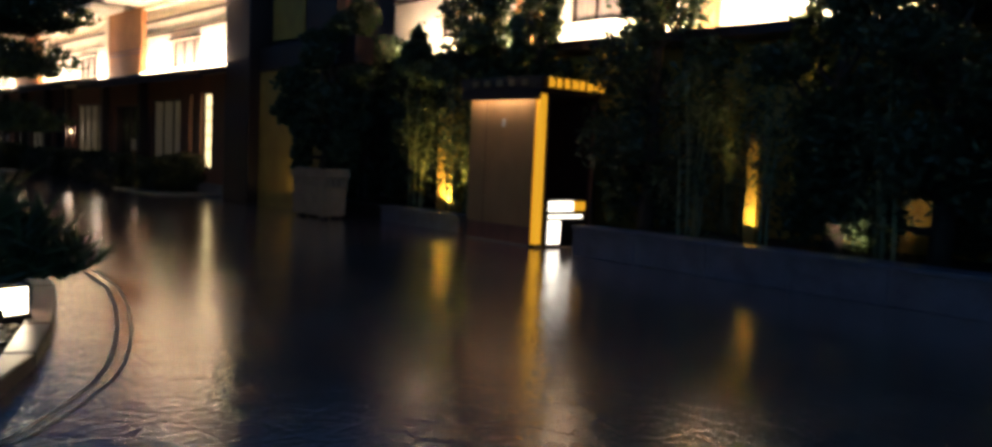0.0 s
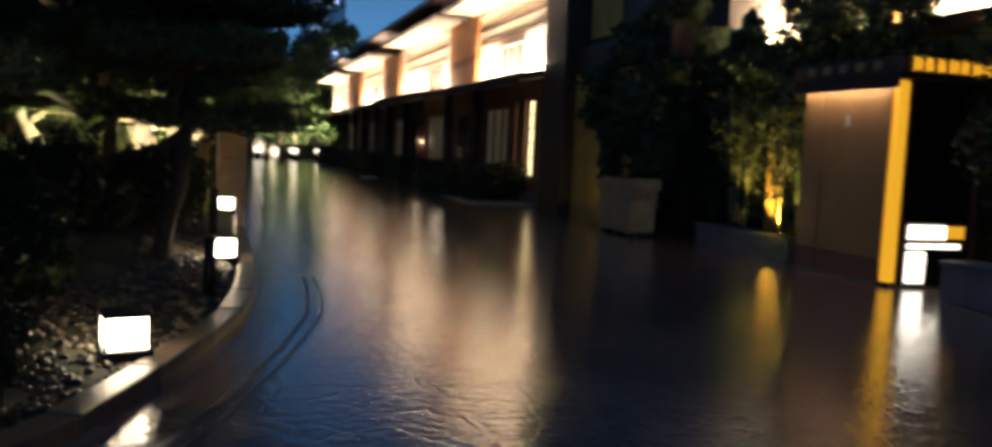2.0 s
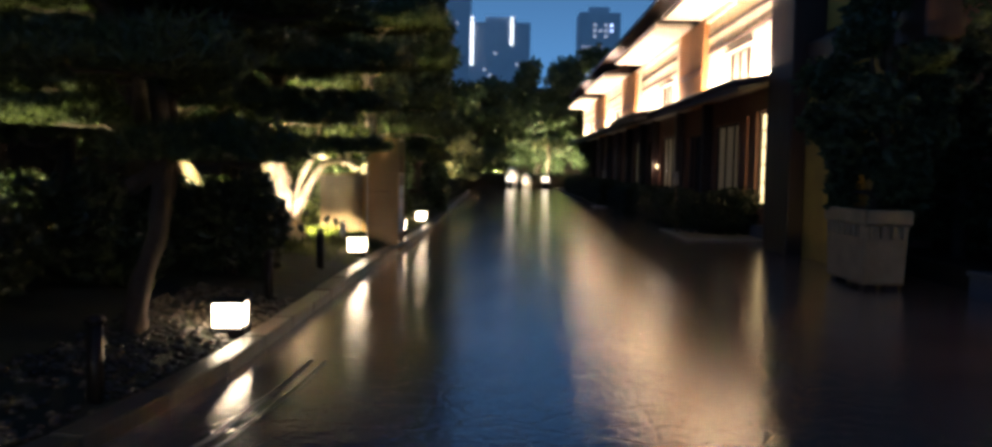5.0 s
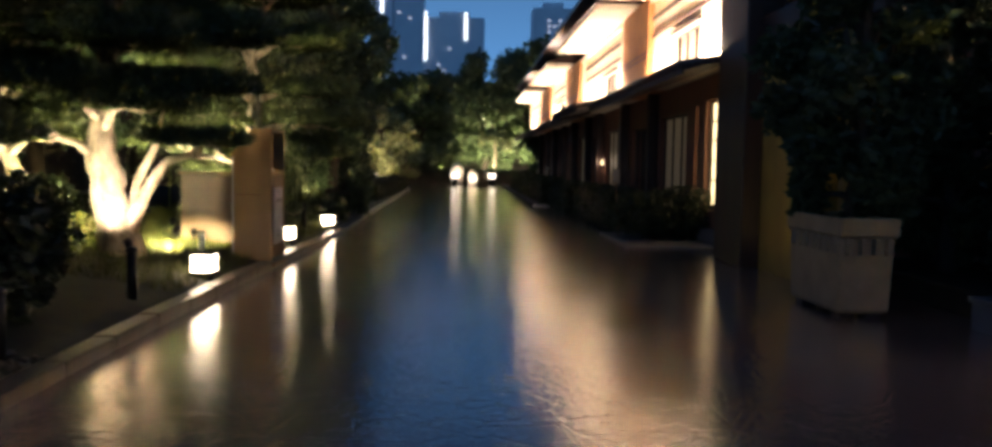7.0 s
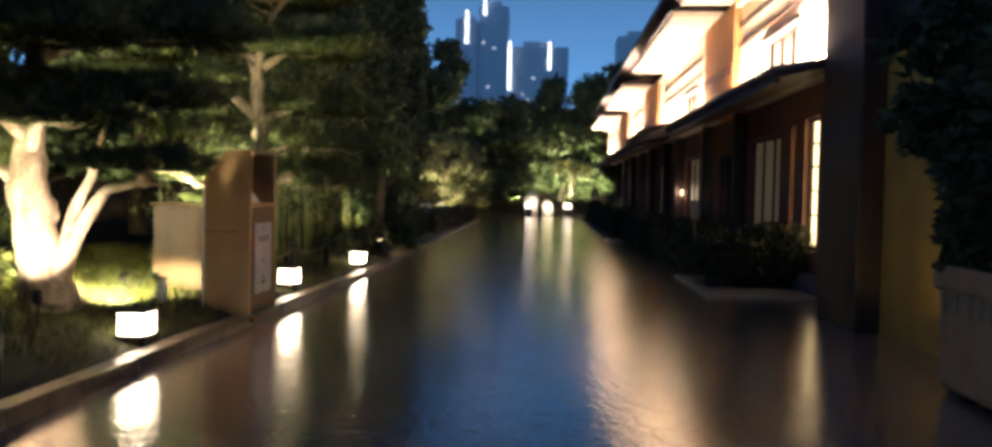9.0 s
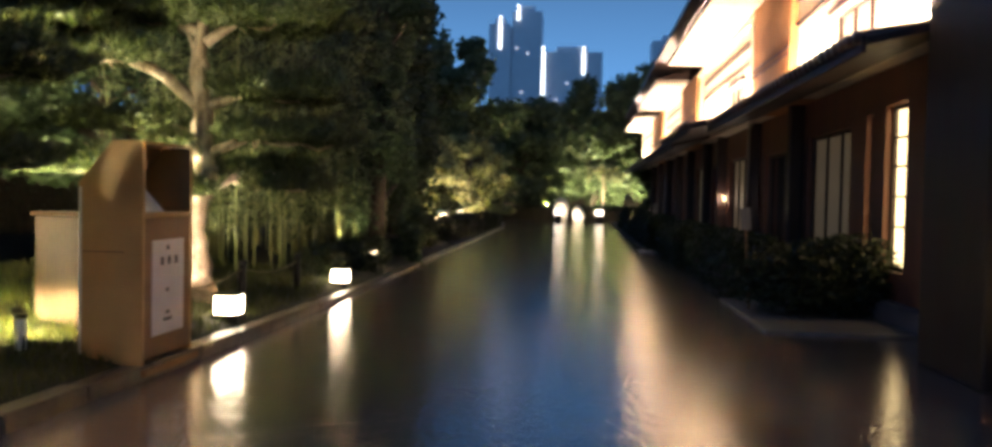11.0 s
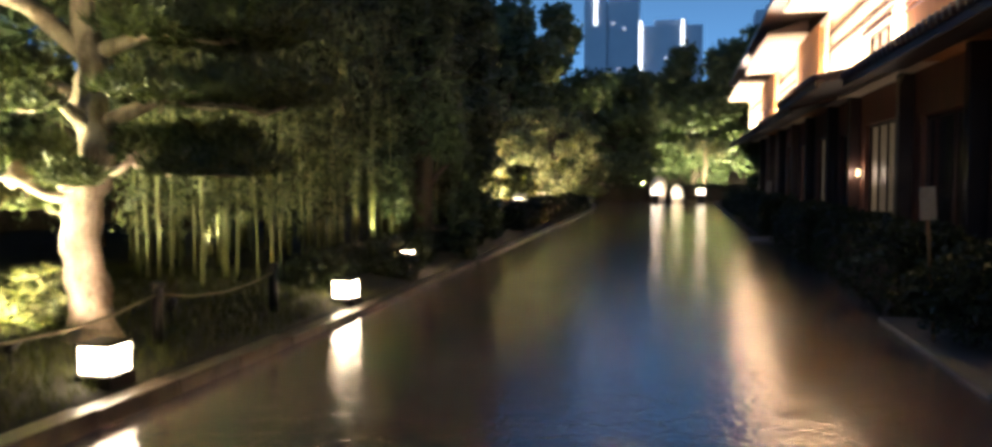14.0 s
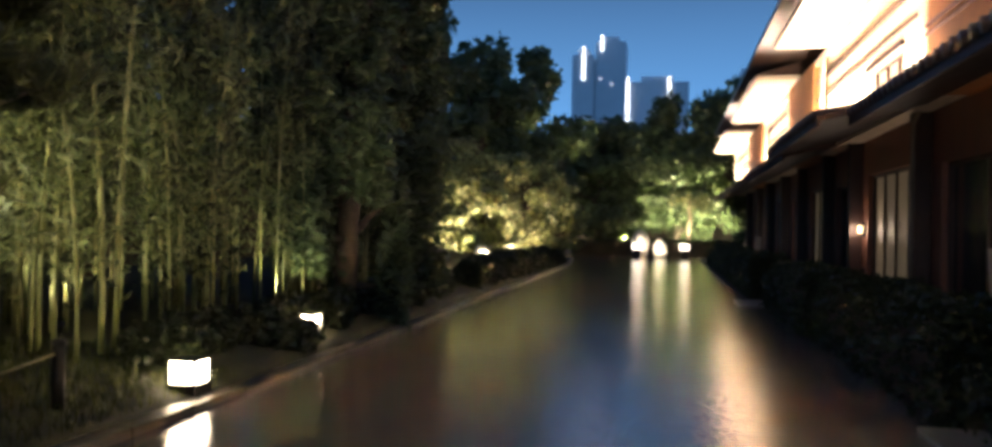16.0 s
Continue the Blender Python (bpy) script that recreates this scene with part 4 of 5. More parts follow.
    tube_part("cable", [(0.03, 0, 0.25), (0.06, -0.06, 0.1), (-0.05, -0.15, 0.03), (-0.3, -0.25, 0.02)], [0.008] * 4, BLACK_METAL, q, 6)


cabinet()


def bollard(x, y):
    z = bed_height(x, y)
    t = thing("rope_bollard", pose(x, y, z), "short dark bollard that carries the garden rope", "bollard", "rope bollards")
    tube_part("post", [(0, 0, -0.1), (0, 0, 0.48)], [0.05, 0.048], BLACK_METAL, t, 12)
    tube_part("cap", [(0, 0, 0.481), (0, 0, 0.50), (0, 0, 0.53)], [0.06, 0.062, 0.03], BLACK_METAL, t, 12)
    return (x, y, z + 0.42)


ends = [bollard(2.28, y) for y in (9.6, 13.4, 15.9, 20.95, 23.2, 25.3)]
for a, b in zip(ends[3:], ends[4:]):
    m = [(p + q) / 2 for p, q in zip(a, b)]
    m[2] -= 0.10
    q1 = [(p * 0.75 + q * 0.25) for p, q in zip(a, b)]
    q3 = [(p * 0.25 + q * 0.75) for p, q in zip(a, b)]
    q1[2] -= 0.075
    q3[2] -= 0.075
    tagged(tube_part("rope", [a, q1, m, q3, b], [0.012] * 5, ROPE, None, 6), "thin sagging rope between dark bollards", "rope")

# the forked pine, lit from below
pa = (1.15, 18.4, bed_height(1.15, 18.4) - 0.05)
cloud_pine(pa, [([(0.06, 0, -0.1), (0.04, 0, 0.12), (-0.02, 0, 0.45), (-0.12, 0.02, 0.85), (-0.20, 0.05, 1.3), (-0.24, 0.08, 1.7), (-0.12, 0.15, 2.2), (-0.25, 0.2, 2.9), (-0.1, 0.2, 3.5)], [0.34, 0.26, 0.225, 0.21, 0.19, 0.15, 0.12, 0.09, 0.05]),
                ([(0.10, 0, 0.25), (0.26, -0.02, 0.62), (0.46, 0.0, 1.0), (0.62, 0.05, 1.25), (0.95, 0.05, 1.33), (1.25, 0.0, 1.30)], [0.13, 0.09, 0.07, 0.055, 0.035, 0.012]),
                ([(0.08, 0.02, 0.22), (0.17, 0.06, 0.6), (0.24, 0.1, 1.0), (0.44, 0.1, 1.4), (0.55, 0.15, 1.9)], [0.10, 0.075, 0.06, 0.045, 0.02]),
                ([(-0.18, 0, 1.2), (-0.45, -0.05, 1.45), (-0.8, -0.1, 1.55)], [0.08, 0.06, 0.04])],
           [((1.0, 0.05, 1.3), (1.1, -0.1, 1.5), (0.7, 0.65, 0.14)), ((-0.7, -0.1, 1.5), (-1.1, -0.3, 1.72), (0.9, 0.7, 0.2)), ((-0.2, 0.05, 1.6), (0.35, -0.55, 1.95), (1.0, 0.6, 0.22)),
            ((-0.2, 0.1, 1.7), (-0.5, -0.75, 2.15), (0.9, 0.6, 0.22)), ((-0.1, 0.1, 2.1), (0.95, 0.1, 2.2), (0.95, 0.8, 0.22)), ((-0.2, 0.1, 2.0), (-1.25, 0.2, 2.4), (1.0, 0.8, 0.24)),
            ((-0.15, 0.2, 2.5), (0.3, -0.4, 2.75), (1.0, 0.8, 0.26)), ((-0.2, 0.2, 2.6), (-0.9, -0.3, 3.0), (1.1, 0.9, 0.3)), ((-0.2, 0.2, 2.6), (1.0, 0.7, 2.95), (1.1, 0.9, 0.28)),
            ((-0.2, 0.2, 3.0), (0.3, 0.2, 3.55), (1.2, 1.1, 0.32)), ((-0.1, 0.2, 3.3), (-0.9, 0.3, 3.85), (1.3, 1.1, 0.35)), ((-0.2, 0.2, 2.8), (-2.0, 0.4, 3.2), (1.1, 1.0, 0.3))], 101,
           "forked garden pine with pale floodlit trunks and layered needles")
garden_spot((1.62, 17.5, 0.62), (0.98, 18.4, 1.5), 120, WHITE, 75)
garden_spot((0.3, 17.2, 0.65), (0.4, 18.4, 1.7), 105, GREENISH, 100)
garden_spot((-0.2, 18.2, 0.6), (0.1, 20.2, 0.7), 120, LIME, 110)
shrub((0.05, 18.95, bed_height(0.05, 18.95) - 0.03), (0.75, 0.55, 0.22), 140, 2600, 0.06, LEAF_LIT, "low yellow-green shrub floodlit beside a pine")
garden_spot((0.8, 17.7, 0.5), (0.1, 18.9, 0.65), 38, LIME, 75)
# a second pale leaning trunk further into the bed
pc = (-0.9, 20.4, bed_height(-0.9, 20.4) - 0.05)
cloud_pine(pc, [([(0.1, 0, -0.1), (0.05, 0, 0.3), (-0.15, 0, 0.8), (-0.4, 0, 1.3), (-0.45, 0, 2.0), (-0.3, 0, 2.8)], [0.2, 0.15, 0.13, 0.11, 0.09, 0.05])],
           [((-0.35, 0, 1.2), (0.4, -0.3, 1.5), (0.8, 0.7, 0.2)), ((-0.4, 0, 1.5), (-1.3, 0, 1.9), (0.9, 0.8, 0.22)), ((-0.4, 0, 2.0), (0.5, 0.2, 2.4), (1.0, 0.9, 0.25)), ((-0.3, 0, 2.5), (-0.9, -0.2, 3.0), (1.1, 1.0, 0.3)), ((-0.3, 0, 2.7), (0.2, 0.2, 3.4), (1.2, 1.0, 0.3))], 103,
           "leaning garden pine with a pale lit trunk", None, 1300)
garden_spot((-0.55, 19.4, 0.6), (-1.0, 20.5, 1.6), 160, GREENISH, 100)

garden_spot((1.7, 18.9, 0.6), (1.1, 19.5, 0.15), 260, LIME, 90)
garden_spot((1.72, 19.72, 0.5), (1.6, 20.4, 0.1), 45, LIME, 90)
garden_spot((1.95, 23.95, 0.5), (1.35, 26.2, 2.2), 28, GREENISH, 90)
shrub((1.05, 23.2, bed_height(1.05, 23.2) - 0.03), (0.6, 0.5, 0.24), 141, 2400, 0.06, LEAF_LIT, "low yellow-green shrub floodlit beside a pine")
garden_spot((1.25, 22.4, 0.5), (1.0, 23.1, 0.65), 30, LIME, 90)

# the tall pine behind the cabinet
pb = (1.75, 23.0, bed_height(1.75, 23.0) - 0.05)
cloud_pine(pb, [([(0.12, -0.1, -0.1), (0.10, -0.04, 0.06), (0.04, 0, 0.3), (-0.02, 0, 0.7), (-0.04, 0, 1.1), (0.04, 0.05, 1.35), (0.14, 0.05, 1.6), (0.0, 0.1, 1.9), (0.05, 0.1, 2.3), (-0.05, 0.1, 2.8), (0.05, 0.1, 3.7)], [0.30, 0.21, 0.165, 0.155, 0.16, 0.15, 0.14, 0.14, 0.12, 0.10, 0.05]),
                ([(0.0, 0.1, 2.4), (-0.35, -0.1, 2.75), (-0.9, -0.3, 3.0), (-1.6, -0.5, 3.2)], [0.09, 0.07, 0.05, 0.025]),
                ([(-0.02, 0.0, 1.2), (-0.25, -0.1, 1.22), (-0.5, -0.2, 1.38), (-0.8, -0.25, 1.36), (-1.15, -0.3, 1.5)], [0.055, 0.04, 0.034, 0.025, 0.012]),
                ([(0.1, 0.05, 1.5), (0.3, 0.0, 1.42), (0.5, -0.05, 1.52), (0.75, -0.05, 1.5), (1.05, -0.1, 1.6)], [0.05, 0.036, 0.03, 0.022, 0.012])],
           [((0.02, -0.05, 1.3), (0.16, -0.3, 1.36), (0.3, 0.16, 0.12)), ((0.05, 0.0, 1.8), (-0.2, -0.35, 1.95), (0.32, 0.18, 0.12)), ((0.5, -0.05, 1.5), (0.8, 0.4, 1.62), (0.7, 0.5, 0.2)), ((0.7, 0.0, 1.5), (1.2, 0.1, 1.45), (0.6, 0.5, 0.16)), ((-0.5, -0.2, 1.35), (-0.85, 0.4, 1.5), (0.7, 0.5, 0.2)), ((-0.8, -0.25, 1.36), (-1.4, -0.3, 1.62), (0.7, 0.6, 0.2)), ((-0.5, -0.2, 1.38), (-0.6, 0.3, 1.15), (0.6, 0.5, 0.14)), ((0.05, 0.1, 1.8), (1.2, 0.3, 2.05), (0.95, 0.8, 0.2)), ((-0.02, 0.1, 2.0), (-1.05, 0.35, 2.2), (0.85, 0.7, 0.2)),
            ((-0.9, -0.3, 3.0), (-1.7, -0.5, 3.3), (1.1, 0.9, 0.22)), ((0.05, 0.1, 2.4), (1.0, 0.5, 2.6), (0.9, 0.8, 0.25)), ((-0.3, 0, 2.7), (-1.0, -0.5, 2.95), (0.8, 0.6, 0.2)), ((0.05, 0.1, 2.9), (-0.5, 0.4, 3.6), (1.2, 1.0, 0.3)), ((0.05, 0.1, 3.2), (0.8, 0.3, 3.5), (1.2, 1.0, 0.3)),
            ((0.0, 0.1, 3.3), (-1.6, 0.5, 4.0), (1.2, 1.0, 0.3)), ((0.05, 0.1, 3.5), (0.4, 0.0, 4.3), (1.4, 1.2, 0.35))], 102,
           "tall crooked garden pine with a floodlit pale trunk")
garden_spot((1.95, 22.0, 0.5), (1.74, 23.0, 1.3), 48, WHITE, 85)
garden_spot((0.7, 21.9, 0.6), (0.7, 23.2, 2.7), 330, GREENISH, 115)

# dark unlit pines at the start of the bed, their shade put into darker bark
FLAT_LIMBS = [((0, 0, 1.2), (0.7, 0.1, 1.5), (0.8, 0.8, 0.2)), ((0, 0, 1.4), (-0.9, -0.2, 1.75), (0.9, 0.8, 0.22)), ((0.1, 0, 1.7), (0.4, -0.8, 2.1), (0.9, 0.9, 0.25)), ((0, 0.1, 1.9), (-0.3, 0.9, 2.4), (1.0, 0.9, 0.25)),
                ((0, 0.1, 2.2), (0.8, 0.4, 2.75), (1.0, 1.0, 0.3)), ((0, 0.1, 2.4), (-0.7, -0.3, 3.0), (1.1, 1.0, 0.3)), ((0, 0.1, 2.5), (0.1, 0.1, 3.5), (1.2, 1.1, 0.35))]
for k, (x, y, s) in enumerate([(1.75, 11.3, 1.0), (0.7, 14.2, 1.15), (-1.2, 8.6, 1.2), (-1.4, 16.0, 1.1), (0.0, 6.9, 0.9)]):
    z = bed_height(x, y) - 0.05
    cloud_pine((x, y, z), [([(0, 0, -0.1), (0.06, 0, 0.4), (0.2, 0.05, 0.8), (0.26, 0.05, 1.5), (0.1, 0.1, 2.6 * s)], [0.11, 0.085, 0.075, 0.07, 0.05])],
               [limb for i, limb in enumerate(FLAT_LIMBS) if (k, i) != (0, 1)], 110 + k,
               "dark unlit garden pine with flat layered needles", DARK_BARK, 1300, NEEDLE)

# a small pine at the corner of the bed, one cushion leaning over the paving; its shade is in the dark bark
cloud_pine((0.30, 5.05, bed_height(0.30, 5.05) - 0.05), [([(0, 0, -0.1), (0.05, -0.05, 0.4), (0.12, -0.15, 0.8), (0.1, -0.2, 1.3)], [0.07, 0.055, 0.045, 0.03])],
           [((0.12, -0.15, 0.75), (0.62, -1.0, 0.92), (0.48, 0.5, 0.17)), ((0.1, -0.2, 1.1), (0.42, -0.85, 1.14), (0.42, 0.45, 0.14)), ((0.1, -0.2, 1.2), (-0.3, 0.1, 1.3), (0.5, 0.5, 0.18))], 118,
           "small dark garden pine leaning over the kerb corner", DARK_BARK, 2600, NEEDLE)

for k, (x, y, r) in enumerate([(1.62, 14.5, 0.62), (1.45, 15.2, 0.6), (0.5, 12.95, 0.62), (1.0, 6.35, 0.5), (0.9, 8.6, 0.5), (0.6, 9.8, 0.6), (0.9, 13.0, 0.5), (1.2, 15.2, 0.5), (0.2, 11.6, 0.7), (-0.6, 13.6, 0.8), (-0.3, 17.0, 0.7), (0.2, 19.6, 0.5), (-0.9, 20.6, 0.7)]):
    shrub((x, y, bed_height(x, y) - 0.03), (r, r, r * (0.95 if k < 3 else 0.62)), 120 + k, 2600, 0.06, LEAF_HEDGE, "low rounded dark garden shrub")
garden_spot((-0.35, 12.3, 0.8), (-0.15, 13.9, 2.0), 120, GREENISH, 60)


def grass_patch(x0, x1, y0, y1, n, seed):
    rng = np.random.default_rng(seed)
    x, y = rng.uniform(x0, x1, n), rng.uniform(y0, y1, n)
    p = np.array([(a, b, bed_height(a, b)) for a, b in zip(x, y) if a < kerb_x(b) - 0.15])
    tip = p + np.stack([rng.normal(0, 0.03, len(p)), rng.normal(0, 0.03, len(p)), rng.uniform(0.05, 0.13, len(p))], 1)
    s = rng.normal(0, 1, (len(p), 3)) * (1, 1, 0)
    s /= np.linalg.norm(s, axis=1)[:, None]
    v = np.stack([p - s * 0.006, p + s * 0.006, tip], 1).reshape(-1, 3)
    i = np.arange(len(p)) * 3
    tagged(mesh_part("grass", v.tolist(), np.stack([i, i + 1, i + 2], 1).tolist(), BLADE), "short uneven grass in the garden bed", "grass", kind="stuff")


grass_patch(-2.0, 2.7, 16.5, 27.5, 26000, 1)


def pebbles(x0, x1, y0, y1, n, seed):
    """Rounded pebbles strewn over the bed, in one mesh."""
    rng = np.random.default_rng(seed)
    shape = bmesh.new()
    bmesh.ops.create_icosphere(shape, subdivisions=1, radius=1)
    sv = np.array([v.co for v in shape.verts])
    sf = np.array([[v.index for v in f.verts] for f in shape.faces])
    shape.free()
    vs, fs, o = [], [], 0
    for _ in range(n):
        x, y = rng.uniform(x0, x1), rng.uniform(y0, y1)
        if x > kerb_x(y) - 0.16:
            continue
        s = rng.uniform(0.018, 0.045) * np.array((1, rng.uniform(0.6, 1), 0.6))
        vs.append(sv * s * rng.uniform(0.85, 1.15, (len(sv), 1)) + (x, y, bed_height(x, y) + 0.01))
        fs.append(sf + o)
        o += len(sv)
    tagged(mesh_part("pebbles", np.concatenate(vs).tolist(), np.concatenate(fs).tolist(), PEBBLE, None, "wet dark pebbles strewn round the lanterns", True, "stuff"), category="pebbles")


pebbles(0.6, 2.4, 4.6, 9.4, 1500, 2)
pebbles(1.5, 2.8, 9.6, 13.6, 1300, 3)

# bamboo thicket and the trees behind it
rng_b = np.random.default_rng(77)
for k in range(13):
    bamboo_clump((rng_b.uniform(-1.6, 1.4), 26.6 + k * 0.95, 0.35), 13, 0.8, rng_b.uniform(4.5, 6.5), 200 + k, 6800)
for x, y, w in ((0.2, 25.0, 34), (-0.9, 25.2, 58), (0.5, 27.6, 24), (1.5, 30.9, 24), (-0.6, 29.0, 28)):
    garden_spot((x, y, 0.55), (x - 0.5, y + 2.0, 4.2), w, GREENISH, 110)
for k, (x, y, h, s) in enumerate([(0.3, 36.5, 8.5, 2.3), (-0.6, 40.0, 9.5, 2.4), (0.6, 33.8, 7.0, 1.6), (-3.5, 30.0, 8.5, 3.0), (-4.5, 22.5, 7.5, 3.0), (-4.5, 17.0, 7.0, 3.0), (-4.0, 11.5, 6.5, 2.6), (-3.6, 26.0, 8.0, 2.8), (-5.5, 36.0, 10, 3.2)]):
    broad_tree((x, y, 0.35), h, s, 300 + k, 9000, 0.13, LEAF, label="tall dark tree at the back of the garden", crown_low=0.2)
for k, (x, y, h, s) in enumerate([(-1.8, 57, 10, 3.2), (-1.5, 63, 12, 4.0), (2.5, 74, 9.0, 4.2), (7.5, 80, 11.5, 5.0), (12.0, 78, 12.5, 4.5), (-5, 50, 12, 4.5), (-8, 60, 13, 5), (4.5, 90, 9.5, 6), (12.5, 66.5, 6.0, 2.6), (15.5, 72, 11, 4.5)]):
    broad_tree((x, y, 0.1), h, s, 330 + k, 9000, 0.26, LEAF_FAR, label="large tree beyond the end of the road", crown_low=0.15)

for k in range(12):
    shrub((2.0 - 0.25 * (k % 2), 27.3 + k * 0.98, 0.05), (0.42, 0.55, 0.3), 400 + k, 1500, 0.06, LEAF_HEDGE, "low dark shrub before the bamboo")
shrub((2.42, 29.35, 0.03), (0.3, 0.42, 0.2), 415, 900, 0.06, LEAF_HEDGE, "low dark shrub half hiding a garden lantern")
for k, (x, y, h, s) in enumerate([(1.75, 32.6, 8.0, 1.25), (1.55, 35.4, 8.5, 1.4), (0.6, 38.2, 6.5, 1.2)]):
    broad_tree((x, y, 0.3), h, s, 420 + k, 11000, 0.11, LEAF, label="dark bushy tree beside the bamboo", crown_low=0.03)
# the maples, floodlight's yellow-green put into their leaves, and the low hedges round them
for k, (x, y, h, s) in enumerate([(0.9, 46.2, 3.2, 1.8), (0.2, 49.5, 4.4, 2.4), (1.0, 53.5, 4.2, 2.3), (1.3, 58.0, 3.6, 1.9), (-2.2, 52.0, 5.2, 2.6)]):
    broad_tree((x, y, 0.3), h, s, 350 + k, 6500, 0.10, LEAF_LIT, label="small maple lit from below, the floodlight's yellow-green put into its leaves", name="maple", crown_low=0.15)
lamp_spot((1.4, 44.3, 0.5), (0.9, 46.2, 1.7), 260, WHITE, 120)
lamp_spot((1.3, 47.6, 0.5), (0.4, 49.6, 2.4), 220, WHITE, 120)
lamp_spot((1.5, 51.3, 0.5), (1.0, 53.5, 2.4), 170, WHITE, 120)
lamp_spot((1.6, 55.9, 0.5), (1.2, 58.0, 2.2), 130, WHITE, 120)
hedge("hedge", 1.7, 2.3, 40.0, 58.0, 0.8, 6, "low dark hedge along the garden kerb")
hedge("tall_hedge", -9.0, -7.4, 2.0, 70.0, 4.2, 8, "tall dark hedge closing the back of the garden")
hedge("tall_hedge", -14.0, 32.0, 96.0, 99.0, 10.0, 17, "tall dark belt of trees beyond the road end")
hedge("hedge", 1.0, 15.0, 72.4, 73.6, 1.0, 7, "low dark hedge across the end of the road")


def boulder(x, y, z, s, seed):
    rng = np.random.default_rng(seed)
    bm = bmesh.new()
    bmesh.ops.create_icosphere(bm, subdivisions=3, radius=1)
    off = rng.uniform(0, 50)
    for v in bm.verts:
        v.co *= 1 + 0.22 * noise.noise(v.co * 1.3 + Vector((off, 0, 0)))
        v.co = Vector((v.co.x * s[0], v.co.y * s[1], (v.co.z + 0.8) * s[2]))
    ob = part("boulder", bm, PALE_STONE, None, "pale upright garden stone lit from below", True)
    ob.matrix_basis = pose(x, y, z)
    return tagged(ob, category="stone", group="lit garden stones")


for k, (x, y) in enumerate(((1.3, 44.9), (1.2, 46.4), (1.35, 48.9))):
    boulder(x, y, 0.42, (0.28, 0.3, 0.36), 5 + k)
boulder(5.15, 71.5, 0.0, (0.5, 0.4, 0.92), 1)
boulder(6.3, 71.8, 0.0, (0.42, 0.4, 0.62), 2)
lamp_spot((5.15, 70.4, 0.4), (5.15, 71.5, 1.3), 110, WHITE, 90)
lamp_spot((6.3, 70.8, 0.3), (6.3, 71.8, 0.9), 50, WHITE, 90)
for x, y in ((5.0, 70.2), (7.7, 70.2), (9.7, 71.0)):
    t = thing("road_end_lantern", pose(x, y, 0.0), "glowing low lantern at the end of the road", "lamp", "road end lanterns")
    box_part("base", (-0.2, -0.2, 0.0), (0.2, 0.2, 0.5), BLACK_METAL, t, 0.02)
    box_part("shade", (-0.26, -0.26, 0.502), (0.26, 0.26, 0.86), SIGN_GLOW, t, 0.02, "glowing shade")
    box_part("cap", (-0.3, -0.3, 0.862), (0.3, 0.3, 0.9), BLACK_METAL, t, 0.01)
lamp_spot((3.6, 74.2, 0.5), (4.2, 80, 5.0), 1500, GREENISH, 120)
lamp_spot((9.3, 74.2, 0.5), (9.0, 80, 5.0), 1500, GREENISH, 120)
lamp_spot((0.6, 59.6, 0.5), (-1.6, 63, 6.0), 420, GREENISH, 120)


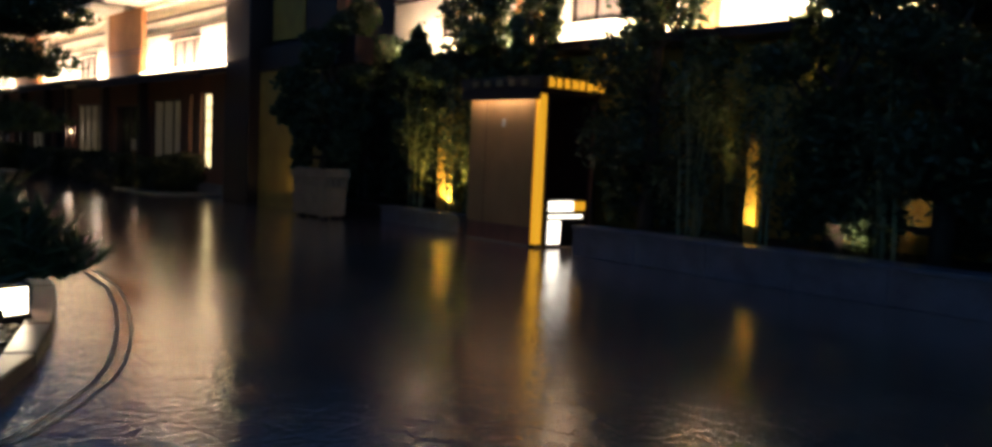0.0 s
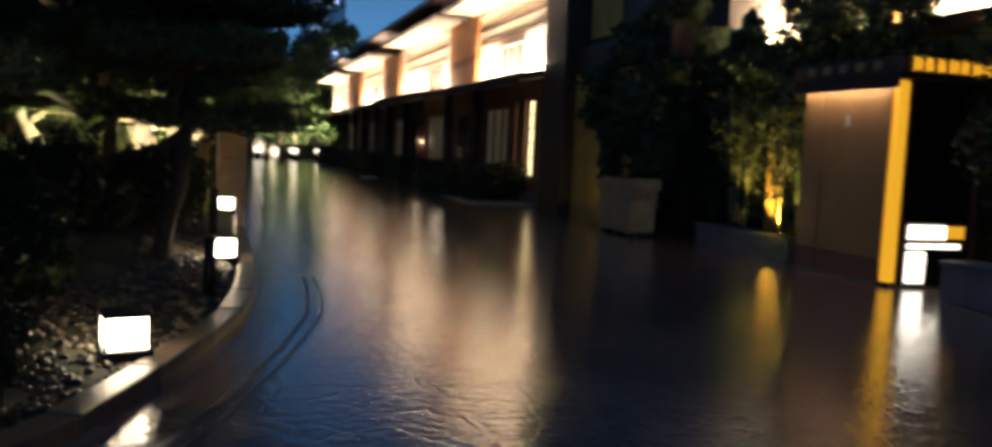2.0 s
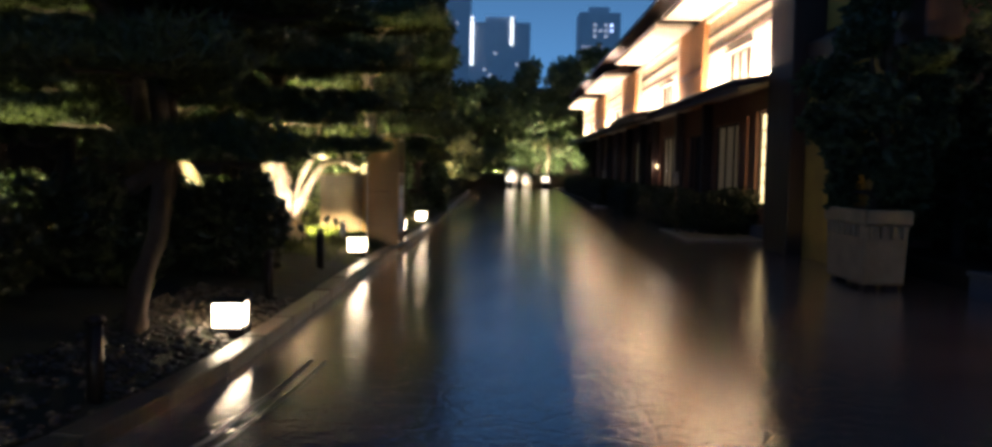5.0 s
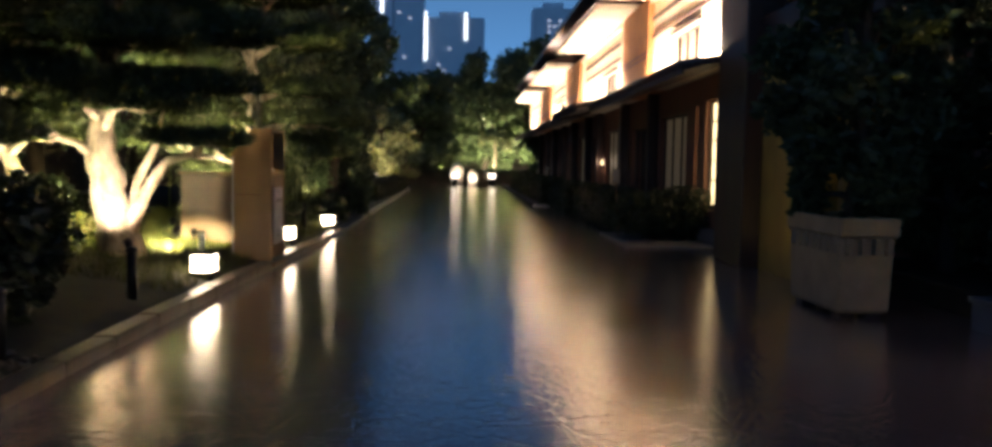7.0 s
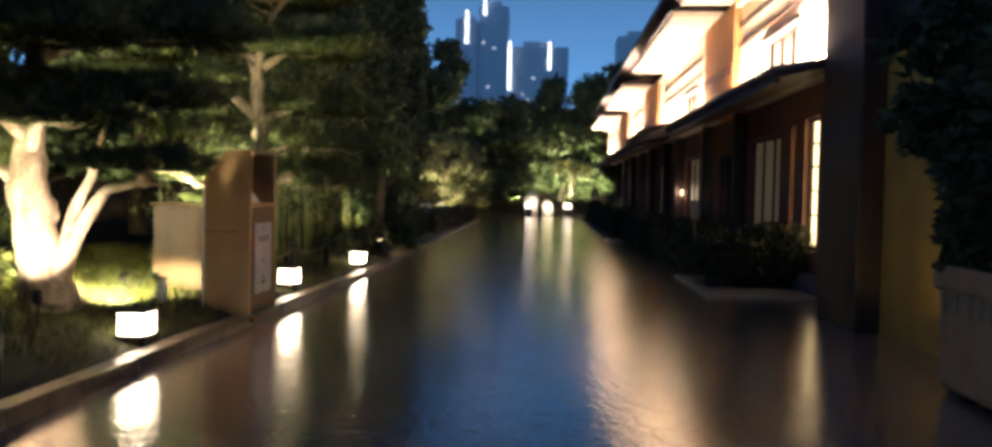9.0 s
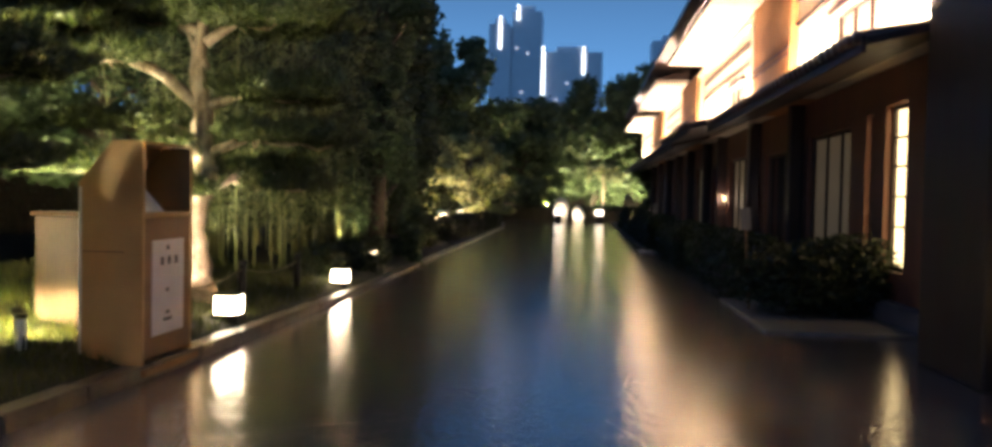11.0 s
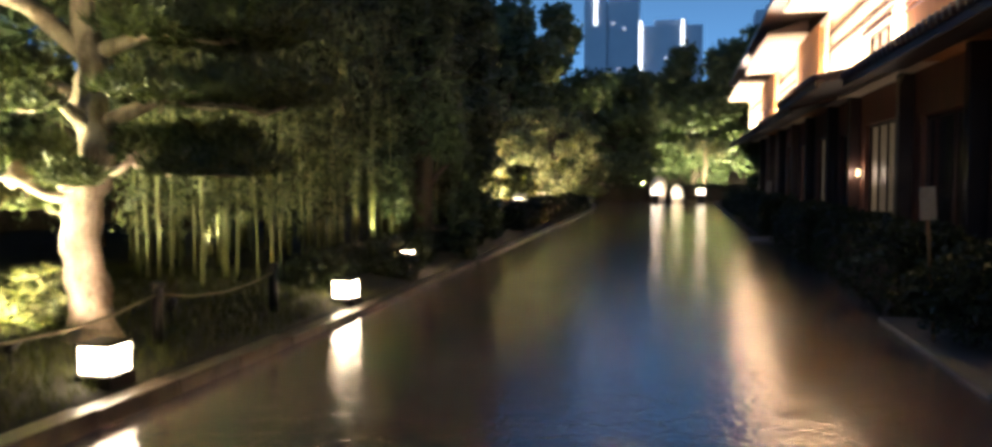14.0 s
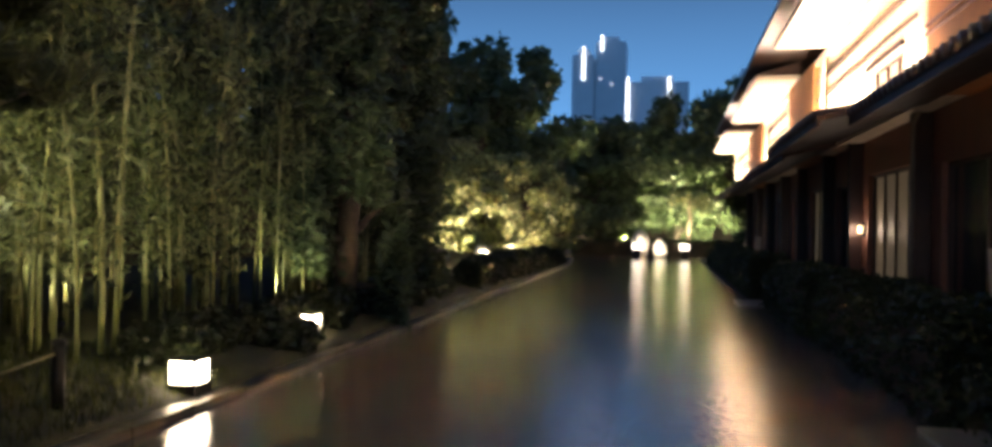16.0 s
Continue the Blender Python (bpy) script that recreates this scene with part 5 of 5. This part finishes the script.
def palm(x, y, h, seed):
    rng = np.random.default_rng(seed)
    t = thing("palm", pose(x, y, 0), "slender palm floodlit pale at the end of the road", "tree")
    tube_part("trunk", crooked(rng, (0, 0, -0.1), (0.2, 0, h), 6, 0.05), np.linspace(0.16, 0.10, 7), LIT_BARK, t, 10)
    for k in range(13):
        a, droop = k * 2.4, rng.uniform(0.5, 1.5)
        pts, L = [], rng.uniform(1.5, 2.1)
        rib = [np.array((0.2 + L * q * math.cos(a) * (1 - 0.25 * q), L * q * math.sin(a) * (1 - 0.25 * q), h + 0.9 * q - droop * 1.3 * q * q)) for q in np.linspace(0, 1, 7)]
        frond = tube_part("frond", [tuple(p) for p in rib], np.linspace(0.03, 0.008, 7), CULM, t, 5)
        for p, q in zip(rib[1:], rib):
            for f in np.linspace(0, 1, 5):
                pts.append(p * f + q * (1 - f) + rng.normal(0, 0.10, (5, 3)))
        leaf_mesh("leaf_fringe", np.concatenate(pts), 0.07, rng, LEAF_LIT, frond, -0.5, 4.5)


palm(7.9, 73.0, 3.6, 12)
garden_spot((7.6, 71.6, 0.5), (7.95, 73.0, 3.2), 420, WHITE, 80)


# ---- far towers ----
def tower(x, y, w, d, h, strips, label, seed, windows=40):
    t = thing("tower_block", pose(x, y, 0), label, "tower", "far towers")
    box_part("wall", (-w / 2, -d / 2, 0), (w / 2, d / 2, h), TOWER, t, 0.3)
    box_part("roof_plant", (-w / 4, -d / 4, h), (w / 4, d / 4, h + 4), TOWER, t, 0.3)
    for sx, z0, z1 in strips:
        n = int((z1 - z0) / 2.4)
        for i in range(n):
            box_part("light_bar", (sx - 0.7, -d / 2 - 0.5, z0 + i * 2.4), (sx + 0.7, -d / 2 - 0.02, z0 + i * 2.4 + 1.5), TOWER_GLOW, t, 0, "cold white light bar")
    rng = np.random.default_rng(seed)
    for i in range(windows):
        x0, z0 = -w / 2 + 2 + 3.2 * int(rng.integers(0, max(1, int((w - 4) / 3.2)))), 20 + 3.2 * int(rng.integers(0, max(1, int((h - 24) / 3.2))))
        box_part("window", (x0, -d / 2 - 0.2, z0), (x0 + 1.6, -d / 2 - 0.02, z0 + 1.4), TOWER_WINDOW, t, 0)


tower(-42, 512, 12, 18, 100, [(0.5, 86, 107)], "dim blue-grey tower block with a light strip", 1, 6)
tower(-27, 522, 17, 20, 109, [(-5, 104, 114)], "tall dim blue-grey tower block with a top light", 5, 6)
tower(-1, 530, 36, 20, 87, [(-16.5, 62, 92), (7.0, 74, 93)], "broad dim blue-grey tower block with two light strips", 2, 10)
tower(57, 520, 24, 20, 92, [], "dim tower block with scattered lit windows", 4, 46)
